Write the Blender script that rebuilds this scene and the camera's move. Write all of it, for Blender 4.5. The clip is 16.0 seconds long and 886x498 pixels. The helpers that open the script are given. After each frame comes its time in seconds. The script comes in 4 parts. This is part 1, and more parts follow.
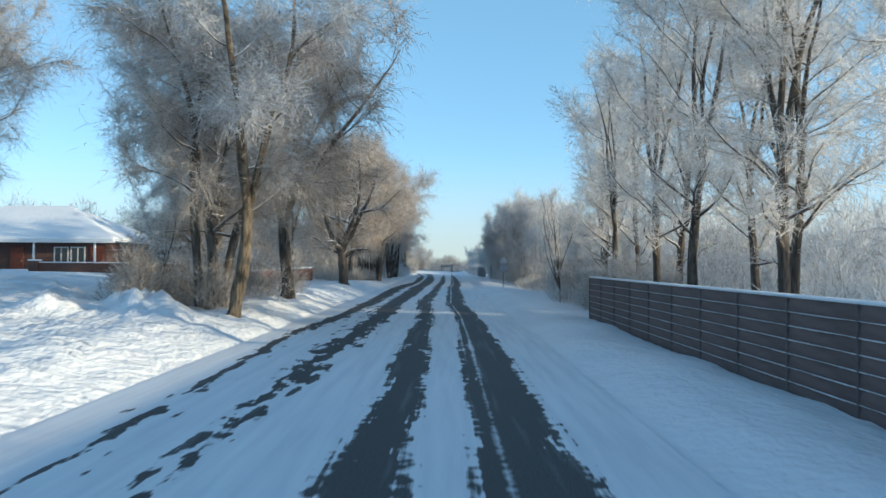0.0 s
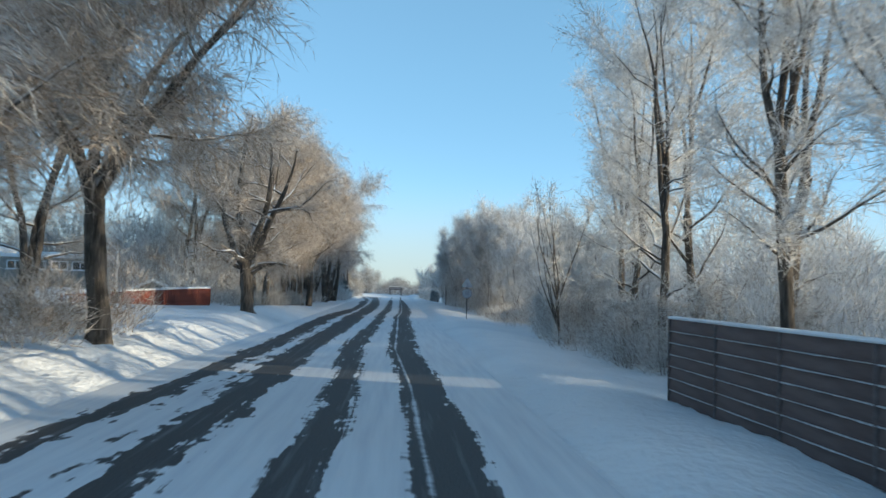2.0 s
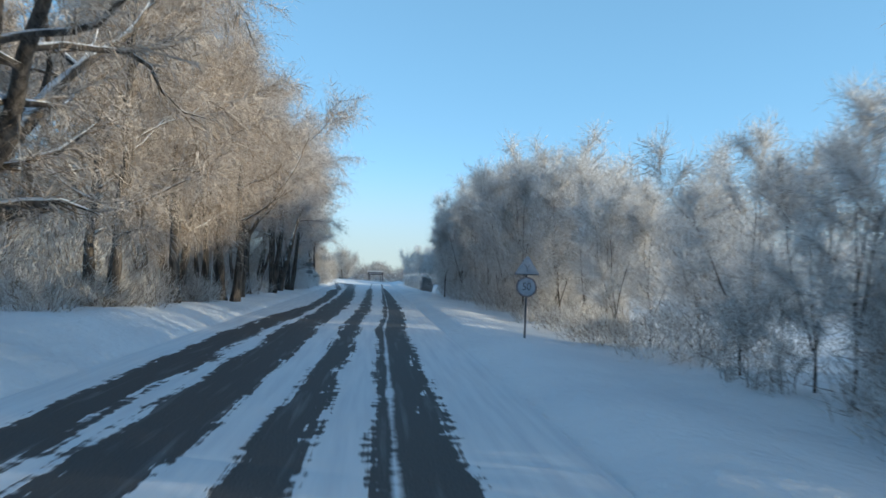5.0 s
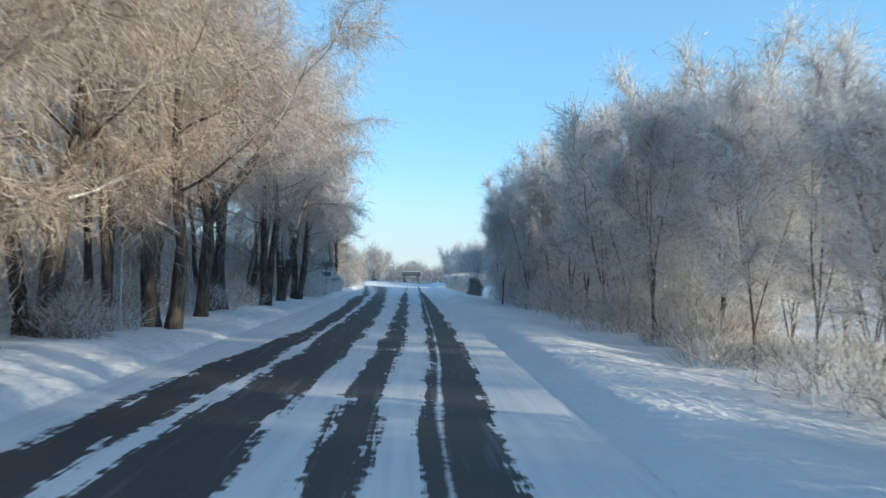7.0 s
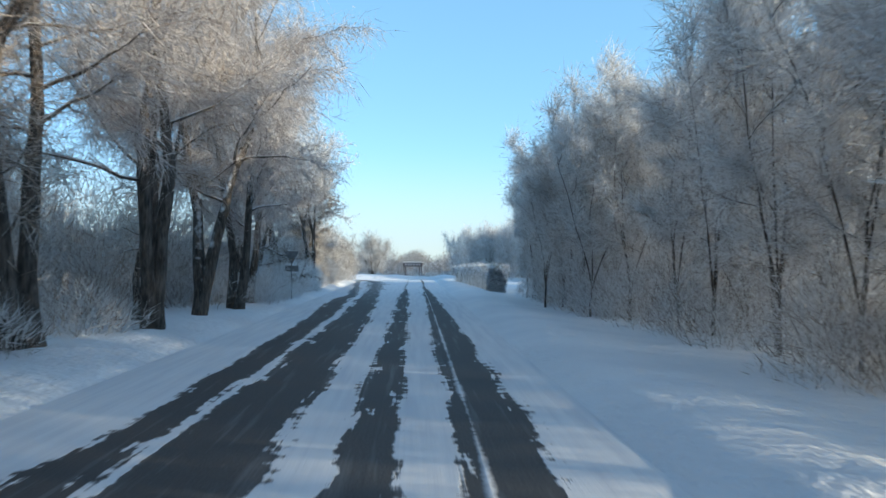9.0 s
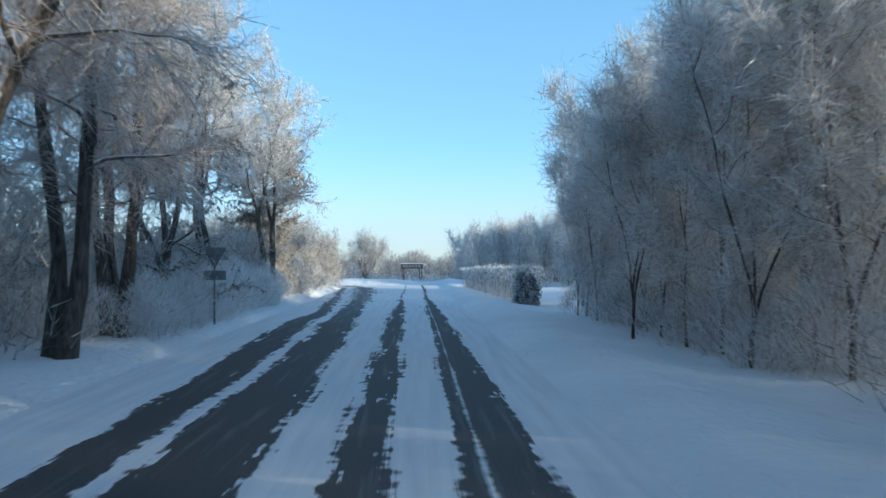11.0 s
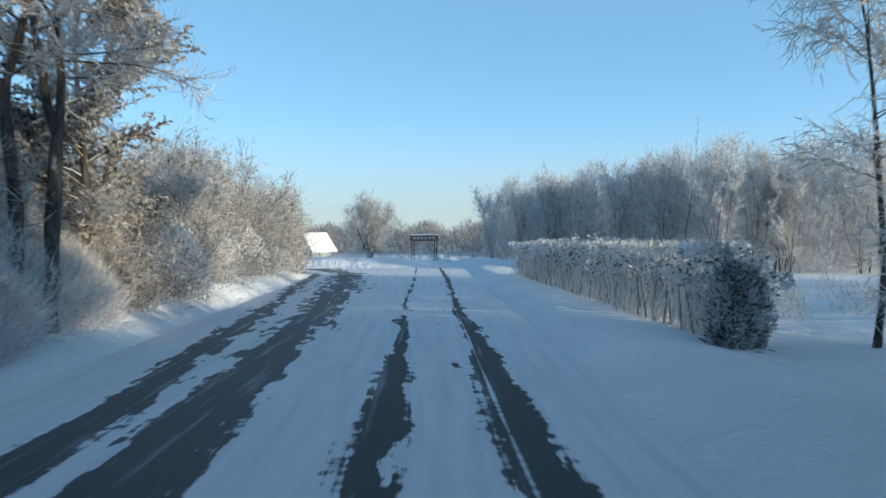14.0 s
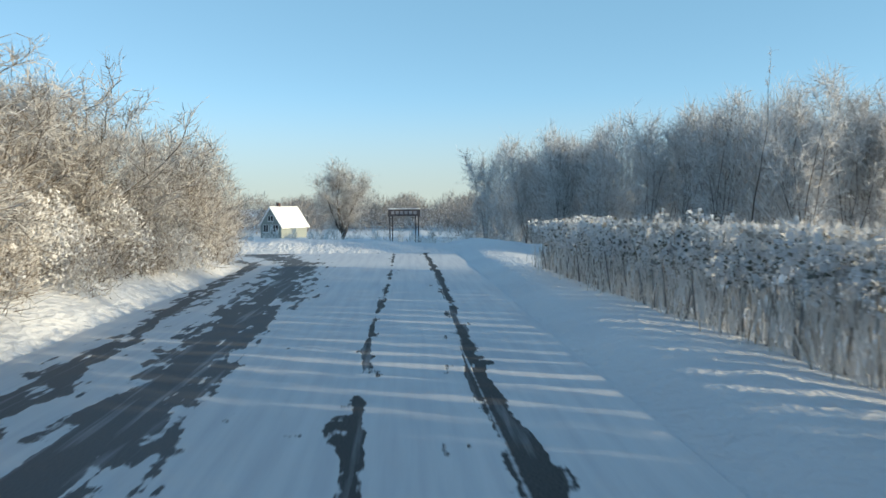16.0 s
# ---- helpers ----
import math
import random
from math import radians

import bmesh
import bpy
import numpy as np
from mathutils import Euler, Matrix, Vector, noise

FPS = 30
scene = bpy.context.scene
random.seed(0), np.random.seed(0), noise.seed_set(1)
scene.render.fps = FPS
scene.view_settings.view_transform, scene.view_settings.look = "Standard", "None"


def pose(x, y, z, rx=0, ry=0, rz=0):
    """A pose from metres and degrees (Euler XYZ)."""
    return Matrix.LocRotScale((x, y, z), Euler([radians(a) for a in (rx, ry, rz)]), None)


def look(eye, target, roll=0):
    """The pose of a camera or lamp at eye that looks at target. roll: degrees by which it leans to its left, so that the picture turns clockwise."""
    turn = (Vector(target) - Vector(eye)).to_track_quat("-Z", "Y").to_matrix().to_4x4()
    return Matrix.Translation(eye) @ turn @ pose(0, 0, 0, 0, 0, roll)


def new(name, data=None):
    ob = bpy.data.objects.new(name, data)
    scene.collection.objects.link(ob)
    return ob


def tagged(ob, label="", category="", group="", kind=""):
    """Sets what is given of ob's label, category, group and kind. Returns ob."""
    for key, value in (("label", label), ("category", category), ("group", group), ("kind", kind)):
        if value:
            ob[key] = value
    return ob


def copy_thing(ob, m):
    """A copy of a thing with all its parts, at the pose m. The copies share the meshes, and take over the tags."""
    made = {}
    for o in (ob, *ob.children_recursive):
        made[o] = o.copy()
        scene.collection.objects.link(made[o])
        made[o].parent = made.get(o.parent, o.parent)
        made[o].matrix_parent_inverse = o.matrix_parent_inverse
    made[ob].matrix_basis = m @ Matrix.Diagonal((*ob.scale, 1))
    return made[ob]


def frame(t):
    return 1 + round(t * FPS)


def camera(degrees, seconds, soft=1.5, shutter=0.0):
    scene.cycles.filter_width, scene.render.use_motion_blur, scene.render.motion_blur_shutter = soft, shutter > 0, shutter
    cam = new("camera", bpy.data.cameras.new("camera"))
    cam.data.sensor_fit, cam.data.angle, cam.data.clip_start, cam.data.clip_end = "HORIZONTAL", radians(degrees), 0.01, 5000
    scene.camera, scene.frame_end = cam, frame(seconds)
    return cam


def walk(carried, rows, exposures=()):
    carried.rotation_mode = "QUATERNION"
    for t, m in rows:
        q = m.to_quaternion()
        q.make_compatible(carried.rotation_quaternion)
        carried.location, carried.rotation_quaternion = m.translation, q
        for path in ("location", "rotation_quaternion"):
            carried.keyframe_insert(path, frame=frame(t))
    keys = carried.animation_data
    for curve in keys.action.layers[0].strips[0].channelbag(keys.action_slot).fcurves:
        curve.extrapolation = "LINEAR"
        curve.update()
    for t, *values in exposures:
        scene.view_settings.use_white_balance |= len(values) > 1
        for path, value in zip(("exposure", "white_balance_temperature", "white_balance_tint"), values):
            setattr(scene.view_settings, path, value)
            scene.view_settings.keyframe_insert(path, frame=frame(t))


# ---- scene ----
cam = camera(60.0, 16.0, soft=1.5, shutter=0.35)
PATH = [
    (0.0, -0.137, 0.000, 1.956, 0.179, 1.077, -0.322),
    (0.5, -0.041, 3.314, 1.939, -0.682, 2.223, -0.515),
    (1.0, -0.032, 6.916, 1.943, -1.358, 3.252, -0.947),
    (1.5, -0.005, 10.346, 2.024, -2.610, 3.112, -1.151),
    (2.0, 0.078, 14.004, 1.942, -3.505, 2.853, -1.435),
    (2.5, 0.045, 17.764, 1.954, -4.024, 2.957, -1.776),
    (3.0, -0.069, 21.402, 1.934, -4.105, 3.153, -2.103),
    (3.5, 0.010, 25.212, 1.946, -4.869, 2.512, -2.398),
    (4.0, -0.041, 29.279, 1.937, -6.849, 1.349, -2.523),
    (6.5, -0.107, 49.074, 1.913, -1.790, 2.679, -1.461),
    (7.0, -0.118, 52.912, 1.956, -2.473, 1.657, -1.203),
    (7.5, -0.055, 56.655, 1.945, -2.453, 0.845, -0.787),
    (8.0, -0.070, 60.553, 1.943, -2.211, 0.610, -0.443),
    (8.5, 0.024, 64.604, 1.951, -2.258, 0.729, -0.293),
    (9.0, -0.036, 68.348, 1.965, -2.376, 0.888, -0.040),
    (11.5, 0.123, 85.993, 1.949, -2.411, 0.983, 0.256),
    (12.0, 0.162, 89.926, 1.950, -2.220, 0.507, -0.005),
    (12.5, 0.116, 93.855, 1.910, -1.766, 0.419, -0.306),
    (13.0, 0.088, 97.909, 1.967, -1.047, 0.181, 0.401),
    (13.5, 0.046, 101.433, 1.941, -0.962, -0.207, 0.553),
    (14.0, -0.004, 104.759, 1.945, -1.554, -1.193, 0.292),
    (14.5, 0.058, 107.630, 1.928, -2.399, -2.043, 0.043),
    (15.0, -0.036, 110.334, 1.965, -3.451, -2.949, -0.013),
    (15.5, -0.008, 112.684, 1.967, -3.692, -3.416, 0.214),
    (16.0, 0.010, 115.058, 1.954, -3.051, -3.157, 0.336),
]
walk(cam, [(t, pose(x, y, z, 90 + pitch, 0, yaw) @ pose(0, 0, 0, 0, 0, -roll)) for t, x, y, z, yaw, pitch, roll in PATH],
     [(0.0, 1.26, 6800, 1), (2.0, 1.25, 6900, 1), (4.0, 1.2, 6600, 1), (7.0, 1.42, 6600, 2), (8.5, 1.54, 6700, 2), (9.0, 1.52, 6700, 2), (11.5, 1.38, 6350, 1), (12.5, 1.3, 6350, 1), (14.0, 1.11, 6700, 1), (14.5, 1.08, 6900, 1), (15.0, 1.07, 7000, 2), (16.0, 1.1, 7400, 2)])

# ---- light ----
SUN_EL, SUN_AZ = radians(8.6), radians(111.0)
world = bpy.data.worlds.new("winter_sky")
scene.world = world
world.use_nodes = True
wn = world.node_tree.nodes
sky = wn.new("ShaderNodeTexSky")
sky.sky_type = "NISHITA"
sky.sun_disc = False
sky.sun_elevation, sky.sun_rotation = SUN_EL, SUN_AZ
sky.air_density, sky.dust_density, sky.ozone_density = 0.5, 0.0, 1.2
wn["Background"].inputs["Strength"].default_value = 0.15
haze = wn.new("ShaderNodeMix")
haze.data_type = "RGBA"
haze.inputs[7].default_value = (0.68, 1.68, 2.80, 1)
# haze lies low and thins out overhead
way = wn.new("ShaderNodeTexCoord")
level = wn.new("ShaderNodeSeparateXYZ")
thin = wn.new("ShaderNodeMapRange")
for k, v in enumerate((0.25, 0.85, 0.54, 0.12)):
    thin.inputs[k + 1].default_value = v
world.node_tree.links.new(way.outputs["Generated"], level.inputs[0])
world.node_tree.links.new(level.outputs["Z"], thin.inputs["Value"])
world.node_tree.links.new(thin.outputs[0], haze.inputs[0])
world.node_tree.links.new(sky.outputs["Color"], haze.inputs[6])
band = wn.new("ShaderNodeMapRange")
for k, v in enumerate((0.0, 0.15, 0.80, 0.0)):
    band.inputs[k + 1].default_value = v
band.interpolation_type = "SMOOTHSTEP"
mist = wn.new("ShaderNodeMix")
mist.data_type = "RGBA"
mist.inputs[7].default_value = (1.62, 1.80, 1.95, 1)
world.node_tree.links.new(level.outputs["Z"], band.inputs["Value"])
world.node_tree.links.new(band.outputs[0], mist.inputs[0])
world.node_tree.links.new(haze.outputs[2], mist.inputs[6])
world.node_tree.links.new(mist.outputs[2], wn["Background"].inputs["Color"])
sun_dir = Vector((math.sin(SUN_AZ) * math.cos(SUN_EL), math.cos(SUN_AZ) * math.cos(SUN_EL), math.sin(SUN_EL)))
lamp = bpy.data.lights.new("sun", "SUN")
lamp.energy, lamp.angle, lamp.color = 2.6, radians(0.6), (1.0, 0.86, 0.68)
sun = new("sun", lamp)
sun.matrix_world = look(sun_dir * 200, (0, 0, 0))


# ---- materials ----
def nodes_of(name, rough=0.8, spec=0.3):
    m = bpy.data.materials.new(name)
    m.use_nodes = True
    b = m.node_tree.nodes["Principled BSDF"]
    b.inputs["Roughness"].default_value = rough
    b.inputs["Specular IOR Level"].default_value = spec
    return m, m.node_tree, b


def node(tree, kind, **values):
    n = tree.nodes.new(kind)
    for key, value in values.items():
        n.inputs[key.replace("_", " ")].default_value = value
    return n


def wire(tree, a, out, b, inp):
    tree.links.new(a.outputs[out], b.inputs[inp])


def ramp(tree, src, out, stops):
    r = tree.nodes.new("ShaderNodeValToRGB")
    while len(r.color_ramp.elements) < len(stops):
        r.color_ramp.elements.new(0.5)
    for e, (p, c) in zip(r.color_ramp.elements, stops):
        e.position, e.color = p, (*c, 1) if len(c) == 3 else c
    wire(tree, src, out, r, "Fac")
    return r


def grey(v):
    return (v, v, v)


def mix(tree, fac, a, b):
    """fac: (node, socket) or number; a, b: (node, socket) or a colour."""
    n = tree.nodes.new("ShaderNodeMix")
    n.data_type = "RGBA"
    for sock, v in ((0, fac), (6, a), (7, b)):
        if isinstance(v, tuple) and len(v) == 2:
            tree.links.new(v[0].outputs[v[1]], n.inputs[sock])
        elif sock == 0:
            n.inputs[0].default_value = v
        else:
            n.inputs[sock].default_value = (*v, 1)
    return (n, 2)


def math_node(tree, op, a, b=0.0):
    n = tree.nodes.new("ShaderNodeMath")
    n.operation = op
    for sock, v in ((0, a), (1, b)):
        if isinstance(v, tuple):
            tree.links.new(v[0].outputs[v[1]], n.inputs[sock])
        else:
            n.inputs[sock].default_value = v
    return (n, 0)


def noise_at(tree, scale, detail=4.0, stretch=(1, 1, 1), coord="Object"):
    c = tree.nodes.new("ShaderNodeTexCoord")
    mp = tree.nodes.new("ShaderNodeMapping")
    mp.inputs["Scale"].default_value = stretch
    wire(tree, c, coord, mp, "Vector")
    n = node(tree, "ShaderNodeTexNoise", Scale=scale, Detail=detail)
    wire(tree, mp, "Vector", n, "Vector")
    return n


def bump(tree, bsdf, src, out, strength, distance):
    b = node(tree, "ShaderNodeBump", Strength=strength, Distance=distance)
    tree.links.new(src.outputs[out], b.inputs["Height"])
    wire(tree, b, "Normal", bsdf, "Normal")
    return b


def snow_material(name="snow", relief=0.8):
    m, t, b = nodes_of(name, 0.75, 0.25)
    big = noise_at(t, 0.25, 3)
    col = ramp(t, big, "Fac", [(0.3, (0.74, 0.76, 0.79)), (0.7, (0.86, 0.87, 0.88))])
    wire(t, col, "Color", b, "Base Color")
    lumps = math_node(t, "ADD", (noise_at(t, 6.0, 8), 0), math_node(t, "MULTIPLY", (noise_at(t, 1.7, 4), 0), 1.6))
    bump(t, b, lumps[0], 0, relief, 0.09)
    return m


def bark_material(name, dark, light, snow=0.35):
    m, t, b = nodes_of(name, 0.9, 0.15)
    n = noise_at(t, 9.0, 8, (1, 1, 0.22))
    ribs = noise_at(t, 26.0, 5, (1, 1, 0.12))
    both = math_node(t, "ADD", math_node(t, "MULTIPLY", (n, 0), 0.55), math_node(t, "MULTIPLY", (ribs, 0), 0.45))
    col = ramp(t, both[0], 0, [(0.40, dark), (0.60, light)])
    g = t.nodes.new("ShaderNodeNewGeometry")
    sx = t.nodes.new("ShaderNodeSeparateXYZ")
    wire(t, g, "Normal", sx, "Vector")
    n2 = noise_at(t, 3.0, 4)
    up = math_node(t, "ADD", (sx, 2), math_node(t, "MULTIPLY", (n2, 0), 0.8))
    fac = t.nodes.new("ShaderNodeMapRange")
    fac.inputs[1].default_value, fac.inputs[2].default_value = 1.15 - snow, 1.35 - snow
    t.links.new(up[0].outputs[0], fac.inputs[0])
    out = mix(t, (fac, 0), (col, 0), (0.8, 0.82, 0.85))
    t.links.new(out[0].outputs[2], b.inputs["Base Color"])
    bump(t, b, both[0], 0, 1.0, 0.06)
    return m


def frost_material(name, twig, frost, share=0.5, clear=0.42):
    """Fine twigs under hoar frost: some islands bare, most white."""
    m, t, b = nodes_of(name, 0.85, 0.1)
    g = t.nodes.new("ShaderNodeNewGeometry")
    big = noise_at(t, 0.8, 3)
    f = math_node(t, "ADD", (g, "Random Per Island"), math_node(t, "MULTIPLY", (big, 0), 0.6))
    col = ramp(t, f[0], 0, [(0.8 - share * 0.6, twig), (1.15 - share * 0.6, frost)])
    wire(t, col, "Color", b, "Base Color")
    # ice crystals let part of the light through
    thin = t.nodes.new("ShaderNodeBsdfTranslucent")
    wire(t, col, "Color", thin, "Color")
    both = t.nodes.new("ShaderNodeMixShader")
    both.inputs[0].default_value = clear
    wire(t, b, "BSDF", both, 1)
    wire(t, thin, "BSDF", both, 2)
    wire(t, both, "Shader", t.nodes["Material Output"], "Surface")
    return m


SNOW = snow_material()
ROOF_SNOW = snow_material("smooth_roof_snow", 0.22)
BARK = bark_material("frosted_bark", (0.045, 0.039, 0.034), (0.145, 0.124, 0.108), 0.46)
BARK_WARM = bark_material("mossy_bark", (0.045, 0.036, 0.026), (0.22, 0.17, 0.12), 0.42)
BARK_PALE = bark_material("frost_grown_stems", (0.14, 0.125, 0.112), (0.34, 0.32, 0.30), 0.5)
FROST = frost_material("hoar_frost_twigs", (0.36, 0.325, 0.30), (0.78, 0.775, 0.775), 0.6)
FROST_WARM = frost_material("warm_frosted_twigs", (0.265, 0.205, 0.158), (0.63, 0.565, 0.51), 0.5)
FROST_PALE = frost_material("pale_frosted_twigs", (0.37, 0.33, 0.30), (0.82, 0.812, 0.805), 0.62)
FROST_SOFT = frost_material("soft_rime_brush", (0.46, 0.43, 0.405), (0.88, 0.875, 0.875), 0.7, 0.5)
FROST_BROWN = frost_material("brown_snowy_brush", (0.19, 0.155, 0.125), (0.68, 0.655, 0.625), 0.52, 0.35)
FROST_ROSE = frost_material("rosy_grey_rime", (0.33, 0.285, 0.262), (0.70, 0.662, 0.645), 0.55, 0.44)
SNOW_CLUMP = frost_material("snow_on_branches", (0.70, 0.695, 0.69), (0.86, 0.86, 0.865), 0.8, 0.25)
FROST_WHITE = frost_material("white_frosted_twigs", (0.42, 0.385, 0.345), (0.83, 0.815, 0.80), 0.68, 0.5)
FROST_GREY = frost_material("grey_frosted_brush", (0.24, 0.205, 0.175), (0.70, 0.69, 0.68), 0.55)
# distance haze put into the colour: greyer, flatter frost for far woods
FROST_HAZED = frost_material("haze_greyed_far_wood", (0.20, 0.18, 0.172), (0.40, 0.39, 0.385), 0.5, 0.25)


# ---- building helpers ----
def link_mesh(name, verts, faces, materials, parent=None, label="", smooth=True):
    me = bpy.data.meshes.new(name)
    me.from_pydata(verts, [], faces)
    for m in materials if isinstance(materials, (list, tuple)) else [materials]:
        me.materials.append(m)
    if smooth:
        me.shade_smooth()
    ob = new(name, me)
    if parent is not None:
        ob.parent = parent
    if label:
        ob["label"] = label
    return ob


def part(name, bm, material, parent=None, label=""):
    me = bpy.data.meshes.new(name)
    bm.to_mesh(me)
    bm.free()
    me.materials.append(material)
    ob = new(name, me)
    if parent is not None:
        ob.parent = parent
    if label:
        ob["label"] = label
    return ob


def box(bm, lo, hi, bevel=0.0):
    c = [(a + b) / 2 for a, b in zip(lo, hi)]
    s = [abs(b - a) for a, b in zip(lo, hi)]
    made = bmesh.ops.create_cube(bm, size=1.0, matrix=Matrix.Translation(c) @ Matrix.Diagonal((*s, 1)))
    if bevel:
        edges = {e for v in made["verts"] for e in v.link_edges}
        bmesh.ops.bevel(bm, geom=list(edges), offset=bevel, segments=1, affect="EDGES", clamp_overlap=True)
    return bm


def solid(verts, faces):
    bm = bmesh.new()
    vs = [bm.verts.new(v) for v in verts]
    for f in faces:
        bm.faces.new([vs[i] for i in f])
    bmesh.ops.recalc_face_normals(bm, faces=bm.faces[:])
    return bm


def empty(name, x, y, z, rz=0.0):
    ob = new(name)
    ob.empty_display_size = 0.2
    ob.matrix_basis = pose(x, y, z, 0, 0, rz)
    return ob


def tubes(lines, sides=6):
    """Tapered tubes along polylines [(points, radii)]: verts and faces."""
    verts, faces = [], []
    ang = np.linspace(0, 2 * np.pi, sides, endpoint=False)
    for pts, rad in lines:
        pts = np.asarray(pts, float)
        n = len(pts)
        d = np.gradient(pts, axis=0)
        d /= np.linalg.norm(d, axis=1)[:, None] + 1e-9
        ref = np.where(np.abs(d[:, 2:3]) > 0.9, np.array([[1.0, 0, 0]]), np.array([[0, 0, 1.0]]))
        u = np.cross(d, ref)
        u /= np.linalg.norm(u, axis=1)[:, None] + 1e-9
        w = np.cross(d, u)
        turn = np.arange(n)[:, None]
        knobby = 1 + 0.09 * np.sin(2 * ang[None] + turn * 1.3) + 0.07 * np.sin(3 * ang[None] - turn * 2.1) + 0.05 * np.sin(turn * 3.7)
        ring = pts[:, None] + (np.asarray(rad)[:, None] * knobby)[:, :, None] * (np.cos(ang)[None, :, None] * u[:, None] + np.sin(ang)[None, :, None] * w[:, None])
        base = len(verts)
        verts.extend(ring.reshape(-1, 3).tolist())
        for i in range(n - 1):
            for j in range(sides):
                a, b = base + i * sides + j, base + i * sides + (j + 1) % sides
                faces.append((a, b, b + sides, a + sides))
    return verts, faces


def spikes(p, d, length, r):
    """Tapered frost-covered twigs, one narrow triangle each, at p along d."""
    n = len(p)
    u = np.cross(d, np.random.normal(size=(n, 3)))
    u /= np.linalg.norm(u, axis=1)[:, None] + 1e-9
    v = np.empty((n, 3, 3))
    v[:, 0] = p + u * r[:, None] * 1.5
    v[:, 1] = p - u * r[:, None] * 1.5
    v[:, 2] = p + d * length[:, None]
    return v.reshape(-1, 3), np.arange(n * 3).reshape(-1, 3)


def mesh_arrays(name, v, f, material, parent, label=""):
    me = bpy.data.meshes.new(name)
    me.vertices.add(len(v))
    me.vertices.foreach_set("co", np.ascontiguousarray(v, dtype=np.float32).ravel())
    k = f.shape[1]
    me.loops.add(len(f) * k)
    me.loops.foreach_set("vertex_index", np.ascontiguousarray(f, dtype=np.int32).ravel())
    me.polygons.add(len(f))
    me.polygons.foreach_set("loop_start", np.arange(0, len(f) * k, k, dtype=np.int32))
    me.update(calc_edges=True)
    me.materials.append(material)
    ob = new(name, me)
    if parent is not None:
        ob.parent = parent
    if label:
        ob["label"] = label
    return ob


def unit(v):
    return v / (np.linalg.norm(v, axis=-1, keepdims=True) + 1e-9)


def grow(rng, start, heading, length, r0, r1, steps, wander, lift):
    pts, rad = [np.array(start, float)], [r0]
    d = unit(np.array(heading, float))
    for i in range(steps):
        d = unit(d + rng.normal(0, wander, 3) + np.array([0, 0, lift]))
        pts.append(pts[-1] + d * length / steps)
        rad.append(r0 + (r1 - r0) * (i + 1) / steps)
    return np.array(pts), np.array(rad)


def along(line, s):
    pts, rad = line
    x = s * (len(pts) - 1)
    i = min(int(x), len(pts) - 2)
    f = x - i
    return pts[i] * (1 - f) + pts[i + 1] * f, unit(pts[i + 1] - pts[i]), rad[i] * (1 - f) + rad[i + 1] * f


